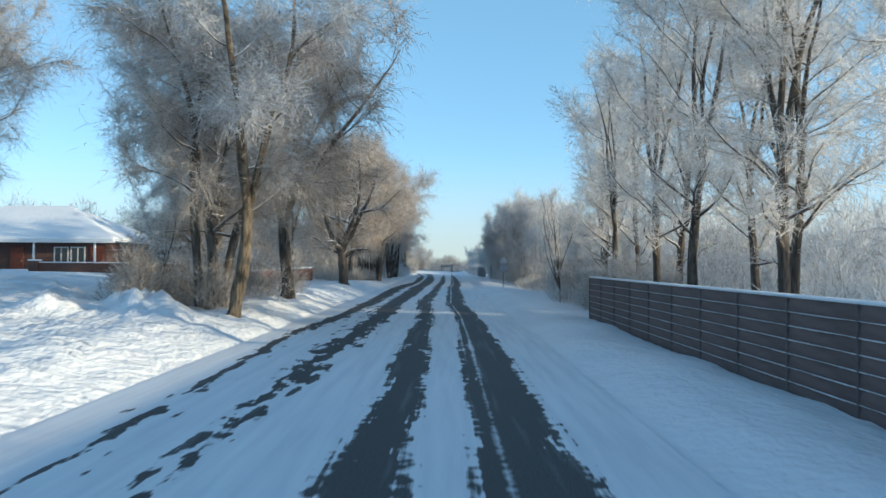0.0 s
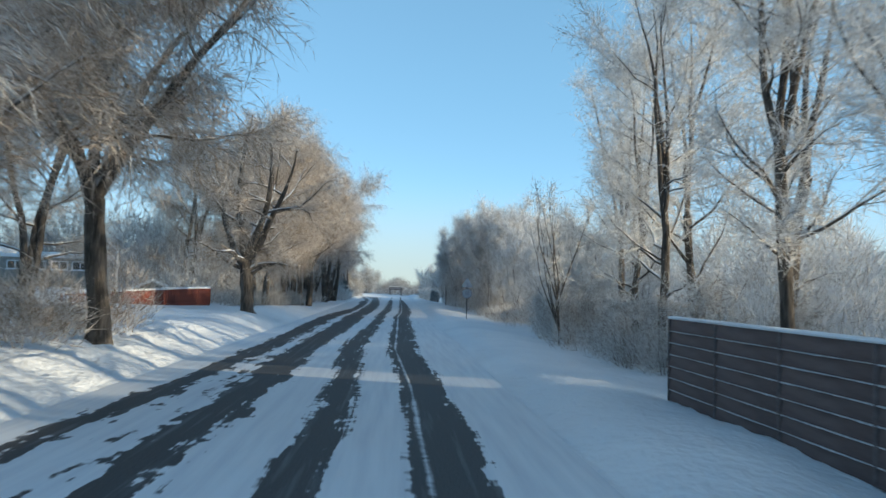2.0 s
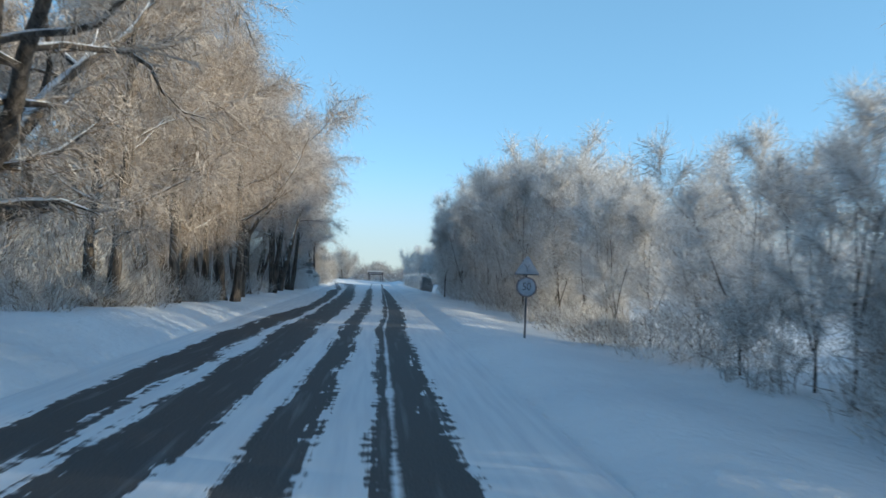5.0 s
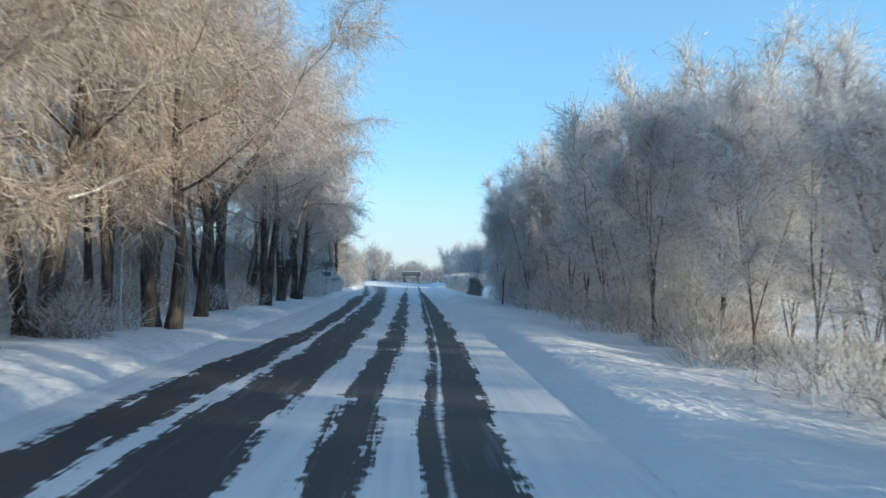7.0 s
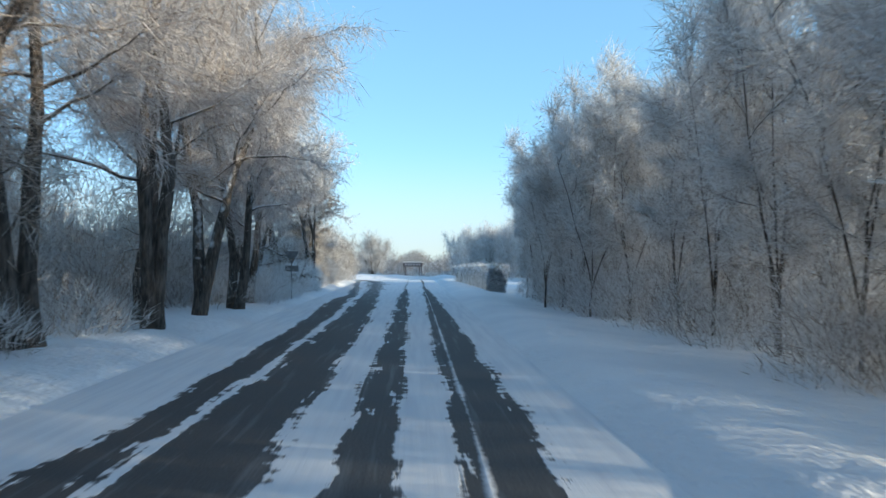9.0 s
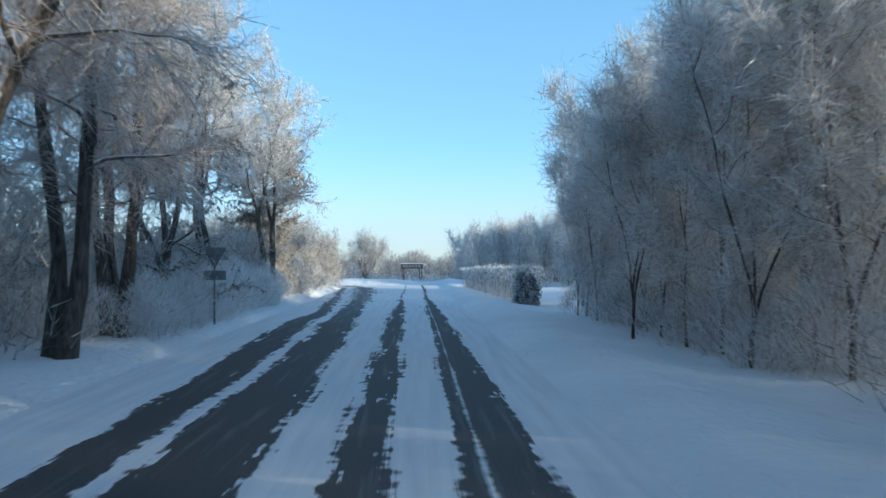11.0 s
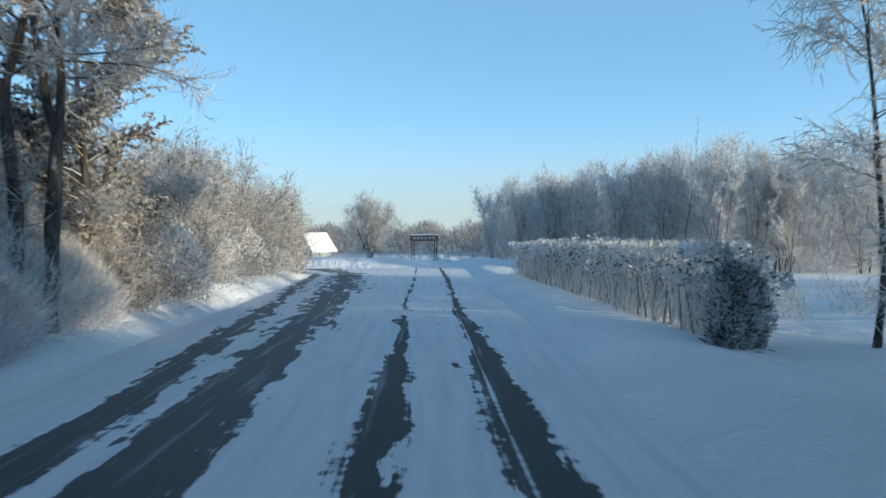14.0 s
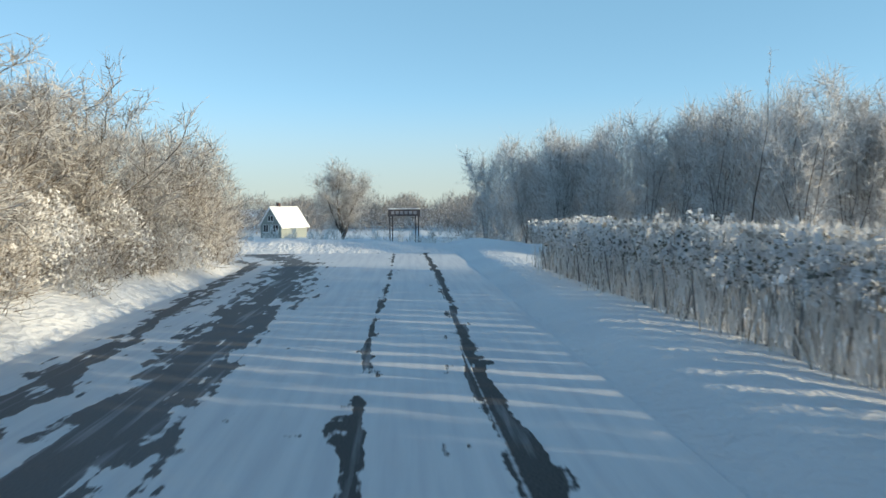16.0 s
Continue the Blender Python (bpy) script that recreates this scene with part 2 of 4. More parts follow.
def tree(name, seed, height=13.0, trunk=0.2, clear=0.25, limbs=14, reach=3.6, rise=0.6, stems=1, subs=6, twigs=9000,
         twig=0.55, twig_r=0.011, droop=0.0, lean=(0, 0), leaders=1, spread=0.4, low=0.0, thick=0.42, crooked=0.15, sides=6, bark=None, frost=None, label="", category="tree", group="", crown_label=""):
    rng = np.random.default_rng(seed)
    np.random.seed(seed)
    bark, frost = bark or BARK, frost or FROST
    root = empty(name, 0, 0, 0)
    tagged(root, label, category, group)
    big, small, axes = [], [], []
    for k in range(stems):
        a = rng.uniform(0, 2 * np.pi) + k * 2.4
        off = 0.0 if stems == 1 else 0.16 + 0.22 * stems * trunk
        out = 0.0 if stems == 1 else 0.13
        tilt = (lean[0] + out * np.cos(a), lean[1] + out * np.sin(a))
        h = height * rng.uniform(0.86, 1.0)
        foot = (off * np.cos(a), off * np.sin(a), -0.25)
        if leaders == 1:
            stem = grow(rng, foot, (tilt[0], tilt[1], 1), h, trunk, trunk * 0.12, 14, 0.075, 0.10)
            stem[1][0] *= 1.35
            big.append(stem)
            axes.append((stem, clear, h))
        else:
            stem = grow(rng, foot, (tilt[0], tilt[1], 1), h * clear, trunk, trunk * 0.8, 7, 0.05, 0.05)
            stem[1][0] *= 1.4
            big.append(stem)
            if low:
                axes.append((stem, low, h))
            top = stem[0][-1]
            for q in range(leaders):
                b = a + q * 2 * np.pi / leaders + rng.uniform(-0.4, 0.4)
                wide = spread * rng.uniform(0.5, 1.2)
                arm = grow(rng, top - np.array([0, 0, 0.1 * q]), (tilt[0] + wide * np.cos(b), tilt[1] + wide * np.sin(b), 1), h * (1 - clear) * rng.uniform(0.8, 1.0),
                           trunk * 0.62, trunk * 0.08, 11, 0.10, 0.09)
                big.append(arm)
                axes.append((arm, 0.10, h))
    n1 = max(3, int(limbs / len(axes)))
    for stem, bare, h in axes:
        for j in range(n1):
            s = bare + (0.97 - bare) * (j + rng.uniform(0, 1)) / n1
            p, d, r = along(stem, s)
            b = rng.uniform(0, 2 * np.pi)
            frac = (s - bare) / (1 - bare)
            ln = reach * (0.5 + 0.5 * math.sin(math.pi * (0.12 + 0.76 * frac))) * rng.uniform(0.6, 1.05)
            up = rise * (0.4 + 0.8 * frac)
            limb = grow(rng, p, (np.cos(b), np.sin(b), up), ln, max(r * thick, 0.014), 0.008, 7, crooked, 0.05 - droop * 0.12)
            big.append(limb)
            for q in range(subs):
                s2 = 0.2 + 0.75 * (q + rng.uniform(0, 1)) / subs
                p2, d2, r2 = along(limb, s2)
                h2 = unit(d2 + rng.normal(0, 0.55, 3))
                sub = grow(rng, p2, h2, ln * rng.uniform(0.22, 0.45), max(r2 * 0.6, 0.010), 0.005, 3, 0.18, 0.02 - droop * 0.15)
                small.append(sub)
        small.append((stem[0][-4:], stem[1][-4:]))
    v, f = tubes(big, sides)
    trunk_ob = link_mesh("trunk", v, f, bark, root)
    trunk_ob["label"] = "dark bark with snow lying along the branches"
    # twigs grow from the finer branches
    fine = small + [(l[0][3:], l[1][3:]) for l in big[1:] if len(l[0]) == 8]
    lens = np.array([np.linalg.norm(np.diff(l[0], axis=0), axis=1).sum() for l in fine])
    pick = rng.choice(len(fine), twigs, p=lens / lens.sum())
    P, D = np.empty((twigs, 3)), np.empty((twigs, 3))
    u = rng.uniform(0.02, 1, twigs)
    for i, k in enumerate(pick):
        P[i], D[i], _ = along(fine[k], u[i])
    D = unit(D * 0.7 + rng.normal(0, 0.6, (twigs, 3)) + np.array([0, 0, 0.12 - droop]))
    L = twig * rng.uniform(0.35, 1.25, twigs)
    # shares spring from twigs already there, so that the crown fills and its outline breaks up
    one, two = int(twigs * 0.38), int(twigs * 0.72)
    for a, b, start, end, shorter in ((0, one, one, two, 0.85), (one, two, two, twigs, 0.7)):
        src = rng.integers(a, b, end - start)
        P[start:end] = P[src] + D[src] * (L[src] * rng.uniform(0.3, 0.95, end - start))[:, None]
        D[start:end] = unit(D[src] * 0.8 + rng.normal(0, 0.5, (end - start, 3)) + np.array([0, 0, -droop]))
        L[start:end] *= shorter
    sv, sf = tubes(small, 3)
    tv, tf = spikes(P, D, L, twig_r * rng.uniform(0.6, 1.3, twigs))
    tris = []
    for q in sf:
        tris.append((q[0], q[1], q[2]))
        tris.append((q[0], q[2], q[3]))
    v = np.concatenate([np.array(sv), tv])
    f = np.concatenate([np.array(tris), tf + len(sv)])
    tagged(mesh_arrays("crown", v, f, frost, root, crown_label or "fine twigs white with hoar frost"), kind="stuff")
    return root


STANDING = set()


def plant(proto, x, y, z=0.0, turn=0.0, size=1.0):
    """Stand the first of a kind where it grows, and copies after it."""
    m = pose(x, y, z, 0, 0, turn)
    if proto.name not in STANDING:
        STANDING.add(proto.name)
        proto.matrix_basis = m
        proto.scale = (size, size, size)
        return proto
    keep = tuple(proto.scale)
    proto.scale = (size, size, size)
    ob = copy_thing(proto, m)
    proto.scale = keep
    return ob

# ---- ground and road ----
ROAD_L, ROAD_R, ROAD_END = -5.0, 2.2, 147.0


def smooth(a, b, v):
    t = min(1.0, max(0.0, (v - a) / (b - a)))
    return t * t * (3 - 2 * t)


MOUNDS = [(-10.8, 20.4, 0.55, 0.9), (-9.9, 23.5, 0.6, 0.8), (-8.6, 21.3, 0.75, 0.9), (-7.9, 20.6, 0.5, 0.8), (-12.5, 24.0, 0.4, 1.2), (-14.5, 27.0, 0.5, 1.5), (-10.5, 31.0, 0.5, 1.5)]


def ground_z(x, y):
    """Height of the snow beside the road."""
    z = -0.05
    lift = 0.50 - 0.35 * smooth(58, 78, y) - 0.16 * (1 - smooth(30, 46, y))
    lift += 0.42 * smooth(114, 122, y)
    open_left = 1 - smooth(138, 143, y)
    z += (lift * smooth(-4.9, -7.2, x) + 0.14 * smooth(-4.9, -5.5, x)) * open_left
    z += 0.8 * smooth(-8.5, -20, x) * (1 - smooth(60, 80, y))
    z += 0.20 * smooth(2.1, 3.3, x) - 0.28 * smooth(3.6, 6.5, x)
    if y > 140:
        z += (0.30 + 0.26 * smooth(1.5, -2.5, x) + 0.12 * noise.noise((x * 0.7, y * 0.7, 3.0))) * smooth(147.3, 149, y) * (1 - smooth(150, 156, y))
        z -= 1.3 * smooth(150, 185, y) + 1.5 * smooth(185, 240, y)
    far = min(1.0, smooth(30, 90, abs(x)) + smooth(170, 240, y))
    side = max(smooth(2.2, 4.0, x), smooth(-5.2, -6.5, x) * open_left, smooth(147.5, 149, y))
    calm = 0.6 - 0.15 * smooth(34, 44, y)
    n = noise.noise((x * 0.35, y * 0.35, 1.7)) * 0.12 * calm + noise.noise((x * 1.3, y * 0.9, 5.1)) * 0.06 * calm + noise.noise((x * 3.1, y * 2.6, 8.1)) * 0.03
    if x < -5 and y < 40:
        n += (0.14 * abs(noise.noise((x * 1.2, y * 0.9, 2.2))) + 0.12 * abs(noise.noise((x * 2.6, y * 1.8, 7.2))) + 0.09 * noise.noise((x * 4.3, y * 3.1, 11.0))) * smooth(-5.0, -6.0, x)
        for mx, my, h, w in MOUNDS:
            d2 = ((x - mx) ** 2 + (y - my) ** 2) / (w * w)
            if d2 < 6:
                n += h * math.exp(-d2) * (0.75 + 0.6 * noise.noise((x * 2.5, y * 2.5, 4.0)))
    if 2.2 < x < 7:
        n += 0.05 * abs(noise.noise((x * 2.2, y * 0.7, 9.0)))
    return z + n * side * (1 - 0.5 * far)


def build_ground():
    xs = sorted(set([-900, -500, -300, -180, -120, -90, -70, -55, -45] + [-40 + i * 1.0 for i in range(26)] + [-14 + i * 0.2 for i in range(40)]
                    + [-6.0 + i * 0.2 for i in range(10)] + [-4.0, -2.0, 0.0, 1.6] + [2.0 + i * 0.2 for i in range(24)] + [7 + i * 0.5 for i in range(26)]
                    + [20 + i * 2 for i in range(11)] + [45, 55, 70, 90, 120, 180, 300, 500, 900]))
    ys = sorted(set([-600, -300, -150, -80, -40, -25, -15, -8] + [-4 + i * 0.22 for i in range(180)] + [36 + i * 0.45 for i in range(278)] + [162, 166, 170, 176, 184, 194, 206, 220, 240, 270, 320, 400, 600, 1000, 2500]))
    verts = [(x, y, ground_z(x, y)) for y in ys for x in xs]
    nx = len(xs)
    faces = [(j * nx + i, j * nx + i + 1, (j + 1) * nx + i + 1, (j + 1) * nx + i) for j in range(len(ys) - 1) for i in range(nx - 1)]
    tagged(link_mesh("ground", verts, faces, SNOW), "deep white snow field with banks and drifts beside the road", "snow", kind="structure")


def road_material():
    m, t, b = nodes_of("snowy_asphalt", 0.75, 0.2)
    uv = t.nodes.new("ShaderNodeUVMap")
    sx = t.nodes.new("ShaderNodeSeparateXYZ")
    wire(t, uv, "UV", sx, "Vector")

    def centred(n, amount):
        return math_node(t, "MULTIPLY", math_node(t, "SUBTRACT", (n, 0), 0.5), amount)

    def fade(a, b, va, vb):
        r = t.nodes.new("ShaderNodeMapRange")
        for k, v in enumerate((a, b, va, vb)):
            r.inputs[k + 1].default_value = v
        wire(t, sx, "Y", r, "Value")
        return (r, 0)

    comb = noise_at(t, 4.5, 8, (0.8, 1.0, 1))
    streak = noise_at(t, 4.0, 4, (3.0, 0.05, 1))
    patch = noise_at(t, 0.9, 4, (1.6, 0.35, 1))
    wob = math_node(t, "ADD", centred(comb, 0.40), math_node(t, "ADD", centred(streak, 0.34), centred(patch, 0.50)))
    left_bare = math_node(t, "ADD", fade(8.0, 34.0, 0.34, 0.0), fade(110.0, 128.0, 0.0, 0.20))
    torn_left = math_node(t, "MAXIMUM", fade(6.0, 46.0, 1.0, 0.12), fade(108.0, 122.0, 0.0, 0.8))
    left_bare = math_node(t, "ADD", left_bare, math_node(t, "MULTIPLY", centred(noise_at(t, 2.4, 7, (1.5, 0.40, 1)), 2.1), torn_left))
    end_snow = math_node(t, "ADD", fade(112.0, 126.0, 0.0, 0.20), math_node(t, "MULTIPLY", centred(noise_at(t, 1.5, 6, (2.2, 0.55, 1)), 1.3), fade(114.0, 122.0, 0.0, 1.0)))
    inner_bare = math_node(t, "ADD", left_bare, fade(8.0, 25.0, 0.14, 0.0))
    thin_line = math_node(t, "ADD", fade(108.0, 116.0, 0.5, 0.0), math_node(t, "ADD", fade(122.0, 132.0, 0.0, 0.3), centred(noise_at(t, 1.3, 6, (2.0, 0.6, 1)), 1.5)))
    best = None
    for centre, half, extra in ((-3.5, 0.46, left_bare), (-2.2, 0.56, inner_bare), (-0.6, 0.31, end_snow), (0.85, 0.46, end_snow), (0.22, -0.16, thin_line)):
        d = math_node(t, "SUBTRACT", math_node(t, "ABSOLUTE", math_node(t, "SUBTRACT", (sx, 0), centre)), half)
        d = math_node(t, "ADD", d, extra)
        best = d if best is None else math_node(t, "MINIMUM", best, d)
    # islands of snow left inside the tracks, and a pale ridge in the widest one
    clods = noise_at(t, 2.2, 5, (2.0, 0.30, 1))
    torn = math_node(t, "MULTIPLY", math_node(t, "MAXIMUM", math_node(t, "SUBTRACT", (clods, 0), 0.55), 0.0), 1.5)
    wob = math_node(t, "ADD", wob, torn)
    ridge = math_node(t, "SUBTRACT", math_node(t, "ADD", math_node(t, "SUBTRACT", 0.03, math_node(t, "ABSOLUTE", math_node(t, "SUBTRACT", (sx, 0), 0.63))), centred(patch, 0.22)), math_node(t, "ABSOLUTE", centred(comb, 0.25)))
    best = math_node(t, "MAXIMUM", math_node(t, "ADD", best, wob), ridge)
    fac = t.nodes.new("ShaderNodeMapRange")
    fac.inputs[1].default_value, fac.inputs[2].default_value = -0.03, 0.03
    t.links.new(best[0].outputs[0], fac.inputs[0])
    grit = noise_at(t, 40, 6)
    tar = ramp(t, grit, "Fac", [(0.3, (0.050, 0.049, 0.050)), (0.7, (0.108, 0.105, 0.104))])
    dust = ramp(t, noise_at(t, 2.5, 6, (2.5, 0.12, 1)), "Fac", [(0.56, grey(0.0)), (0.8, grey(0.22))])
    dusty = math_node(t, "MULTIPLY", (dust, 0), fade(100.0, 124.0, 1.0, 3.6))
    side = t.nodes.new("ShaderNodeMapRange")
    for k, v in enumerate((-1.6, -1.2, 1.0, 0.0)):
        side.inputs[k + 1].default_value = v
    wire(t, sx, "X", side, "Value")
    dusty = math_node(t, "ADD", dusty, math_node(t, "MULTIPLY", (side, 0), fade(104.0, 122.0, 0.0, 0.17)))
    tar2 = mix(t, dusty, (tar, 0), (0.55, 0.57, 0.60))
    snow = ramp(t, noise_at(t, 3.0, 6, (2.0, 0.10, 1)), "Fac", [(0.25, (0.66, 0.68, 0.72)), (0.55, (0.76, 0.78, 0.80)), (0.8, (0.82, 0.83, 0.85))])
    col = mix(t, (fac, 0), tar2, (snow, 0))
    t.links.new(col[0].outputs[2], b.inputs["Base Color"])
    rough = t.nodes.new("ShaderNodeMapRange")
    rough.inputs[3].default_value, rough.inputs[4].default_value = 0.72, 0.85
    t.links.new(fac.outputs[0], rough.inputs[0])
    t.links.new(rough.outputs[0], b.inputs["Roughness"])
    height = math_node(t, "ADD", (fac, 0), math_node(t, "MULTIPLY", (streak, 0), 0.35))
    bump(t, b, height[0], 0, 0.6, 0.02)
    return m


# edges of the four bare wheel tracks, along the road
LANES = [
    (8, -4.10, -3.70, -3.10, -2.30, -1.20, -0.50, 0.18, 1.25),
    (16, -4.28, -3.98, -3.30, -2.10, -1.12, -0.45, 0.22, 1.20),
    (22, -4.60, -4.15, -3.00, -2.10, -1.15, -0.58, 0.26, 1.13),
    (29, -4.20, -3.66, -2.97, -2.10, -1.12, -0.58, 0.22, 1.08),
    (38, -4.10, -3.50, -2.95, -2.20, -1.57, -0.82, -0.10, 0.83),
    (57, -4.28, -3.38, -2.80, -1.75, -1.08, -0.52, 0.06, 0.97),
    (63, -4.20, -3.30, -2.95, -1.90, -1.14, -0.53, 0.06, 1.04),
    (70, -3.95, -3.00, -2.55, -1.58, -0.94, -0.33, 0.34, 1.27),
    (78, -3.37, -2.81, -2.62, -1.40, -0.80, -0.16, 0.45, 1.42),
    (95, -3.53, -2.85, -2.50, -1.50, -0.68, -0.16, 0.60, 1.37),
    (107, -4.05, -3.28, -2.68, -1.86, -0.68, -0.18, 0.71, 1.28),
    (113, -3.75, -3.15, -2.80, -1.94, -0.66, -0.20, 0.69, 1.23),
    (120, -4.14, -3.50, -3.05, -2.00, -0.51, -0.25, 0.74, 1.17),
    (126, -4.40, -3.80, -3.40, -2.10, -0.56, -0.42, 0.74, 1.05),
    (134, -4.95, -4.40, -4.00, -2.10, -0.45, -0.30, 0.90, 1.15),
    (142, -5.50, -4.70, -4.40, -2.70, -0.40, -0.30, 0.90, 1.10),
    (147, -9.50, -7.80, -7.00, -4.40, -0.40, -0.30, 0.90, 1.10),
]
CANON = (-3.9, -3.1, -2.7, -1.7, -0.9, -0.3, 0.4, 1.3)


def lane_u(x, y):
    ys = [r[0] for r in LANES]
    e = [float(np.interp(y, ys, [r[k] for r in LANES])) for k in range(1, 9)]
    return float(np.interp(x, [e[0] - 12] + e + [e[-1] + 5], (CANON[0] - 12,) + CANON + (CANON[-1] + 5,)))


def build_road():
    verts, faces, index = [], [], {}
    ys = [-8 + i * 1.0 for i in range(157)]
    for j, y in enumerate(ys):
        left = ROAD_L - 0.3 if y < 139 else -24.0
        cols = [2.3 - 0.16 * i for i in range(int((2.3 - left) / 0.16))]
        for i, x in enumerate(cols):
            index[i, j] = len(verts)
            verts.append((x, y, 0.0))
    for (i, j), a in index.items():
        q = (index.get((i + 1, j)), index.get((i + 1, j + 1)), index.get((i, j + 1)))
        if None not in q:
            faces.append((a, q[2], q[1], q[0]))
    ob = link_mesh("road", verts, faces, road_material())
    uv = ob.data.uv_layers.new(name="lanes")
    us = [lane_u(x, y) for x, y, _ in verts]
    for loop in ob.data.loops:
        uv.data[loop.index].uv = (us[loop.vertex_index], verts[loop.vertex_index][1])
    tagged(ob, "snow-covered asphalt road with dark bare wheel tracks", "road", kind="structure")


build_ground()
build_road()


# ---- horizontal-board fence on the right ----
def paint(name, dark, light, rough=0.6, scale=8.0, stretch=(1, 1, 1)):
    m, t, b = nodes_of(name, rough, 0.3)
    n = noise_at(t, scale, 6, stretch)
    col = ramp(t, n, "Fac", [(0.3, dark), (0.7, light)])
    wire(t, col, "Color", b, "Base Color")
    bump(t, b, n, "Fac", 0.3, 0.01)
    return m


BOARD = paint("brown_fence_board", (0.075, 0.050, 0.048), (0.145, 0.104, 0.098), 0.7, 6, (1, 0.15, 1))
POST = paint("grey_fence_post", (0.085, 0.066, 0.066), (0.165, 0.134, 0.132))
RED = paint("red_picket_paint", (0.14, 0.036, 0.024), (0.23, 0.062, 0.042), 0.7, 5)


def board_fence(x, y0, y1, height):
    root = tagged(empty("board_fence", x, y0, 0), "dark brown horizontal-board fence with snow along its top", "fence")
    rows, pitch = 7, height / 7
    bay = 2.0
    count = int(round((y1 - y0) / bay))
    for i in range(count + 1):
        bm = box(bmesh.new(), (-0.050, i * bay - 0.020, -0.4), (0.12, i * bay + 0.022, height), 0.008)
        part("post", bm, POST, root)
    # lapped boards: each leans out at its foot, and frost lies on the ledge below it
    shared, rnd = None, random.Random(8)
    for i in range(count):
        for k in range(-2, rows):
            if shared is None:
                v = [(-0.040, 0.004, 0.004), (0.020, 0.004, 0.004), (0.022, 0.004, pitch + 0.012), (-0.004, 0.004, pitch + 0.012)]
                bm = solid(v + [(a, bay - 0.004, c) for a, _, c in v], [(0, 1, 2, 3), (7, 6, 5, 4), (0, 1, 5, 4), (1, 2, 6, 5), (2, 3, 7, 6), (3, 0, 4, 7)])
                bmesh.ops.bevel(bm, geom=bm.edges[:], offset=0.004, segments=1, affect="EDGES")
                ob = part("board", bm, BOARD, root)
                shared = ob.data
            else:
                ob = new("board", shared)
                ob.parent = root
            ob.location = (0.004 * ((k * 7 + i * 3) % 3), i * bay, k * pitch)
    for k in range(rows - 1):
        pts, z = [], (k + 1) * pitch - 0.004
        n = int(count * bay / 0.12)
        for q in range(n + 1):
            tall = 0.007 + 0.008 * rnd.random() + 0.004 * math.sin(q * 0.37 + k)
            pts += [(-0.006, q * 0.12, z - tall), (-0.036 - 0.008 * rnd.random(), q * 0.12, z - tall * 0.8), (-0.034, q * 0.12, z + 0.003), (-0.006, q * 0.12, z + 0.005)]
        faces = [(q * 4 + a, q * 4 + (a + 1) % 4, q * 4 + 4 + (a + 1) % 4, q * 4 + 4 + a) for q in range(n) for a in range(4)]
        part("snow_line", solid(pts, faces), FENCE_FROST, root, "uneven line of frost under a lapped board")
    bm = box(bmesh.new(), (-0.05, -0.05, height), (0.13, count * bay + 0.05, height + 0.05), 0.02)
    part("snow_cap", bm, SNOW, root, "thin ridge of snow")


FENCE_FROST = paint("frost_on_boards", (0.38, 0.37, 0.375), (0.62, 0.62, 0.64), 0.85, 14)
board_fence(5.1, 27.7 - 30, 27.7, 1.47)


# ---- trees ----
LEAF = frost_material("frosted_brown_leaves", (0.16, 0.128, 0.10), (0.60, 0.575, 0.55), 0.5)
broad = [tree("roadside_tree", 10 + i, 14.5, 0.25, 0.28, 30, 5.0, 0.7, 1, 9, 36000, 0.88, 0.0047, 0.30, thick=0.5, leaders=3, spread=0.5, bark=BARK, frost=FROST_WARM,
              label="tall bare roadside tree with drooping frosted twigs", group="roadside trees") for i in range(3)]
multi = [tree("multi_stem_tree", 30 + i, 13.5, 0.21, 0.20, 30, 5.0, 0.75, 3, 8, 36000, 0.88, 0.0047, 0.30, thick=0.5, bark=BARK, frost=FROST_WARM,
              label="several-stemmed bare tree covered in hoar frost", group="roadside trees") for i in range(2)]
hoary = [tree("hoary_tree", 130 + i, 13.5, 0.22, 0.30, 32, 4.6, 0.8, 2 + i % 2, 8, 34000, 0.90, 0.0052, 0.28, crooked=0.2, sides=8, bark=BARK, frost=FROST_ROSE,
              label="thick-stemmed avenue tree with a pale frosted crown", group="roadside trees") for i in range(3)]
tall = [tree("slender_tree", 50 + i, 14.5, 0.17, 0.40, 30, 3.5, 0.85, 1, 7, 15000, 0.62, 0.0056, 0.04, leaders=3, spread=0.24, low=0.45, bark=BARK, frost=FROST_WHITE,
             label="slender tree with level branches white with frost", group="trees behind the fence") for i in range(3)]
young = [tree("young_tree", 70 + i, 9.6, 0.058, 0.16, 24, 1.7, 1.1, 1, 6, 12500, 0.62, 0.0060, 0.0, leaders=3, spread=0.15, sides=4, bark=BARK, frost=FROST_PALE,
              label="young bare tree of a dense roadside wood under frost", group="roadside wood") for i in range(4)]
low = [tree("sapling", 80 + i, 7.0, 0.04, 0.06, 24, 1.1, 2.0, 1, 2, 3600, 0.62, 0.0066, 0.0, leaders=4, spread=0.2, sides=3, bark=BARK, frost=FROST,
            label="slim bare tree of the frosted wood behind the hedge", group="wood behind the hedge") for i in range(3)]
shrub = [tree("shrub", 90 + i, 3.2, 0.014, 0.05, 21, 1.0, 1.0, 7, 2, 2600, 0.46, 0.0052, 0.0, sides=3, bark=BARK_PALE, frost=FROST_GREY,
              label="leafless roadside shrub white with hoar frost", category="shrub", group="roadside shrubs") for i in range(3)]
rng = random.Random(4)


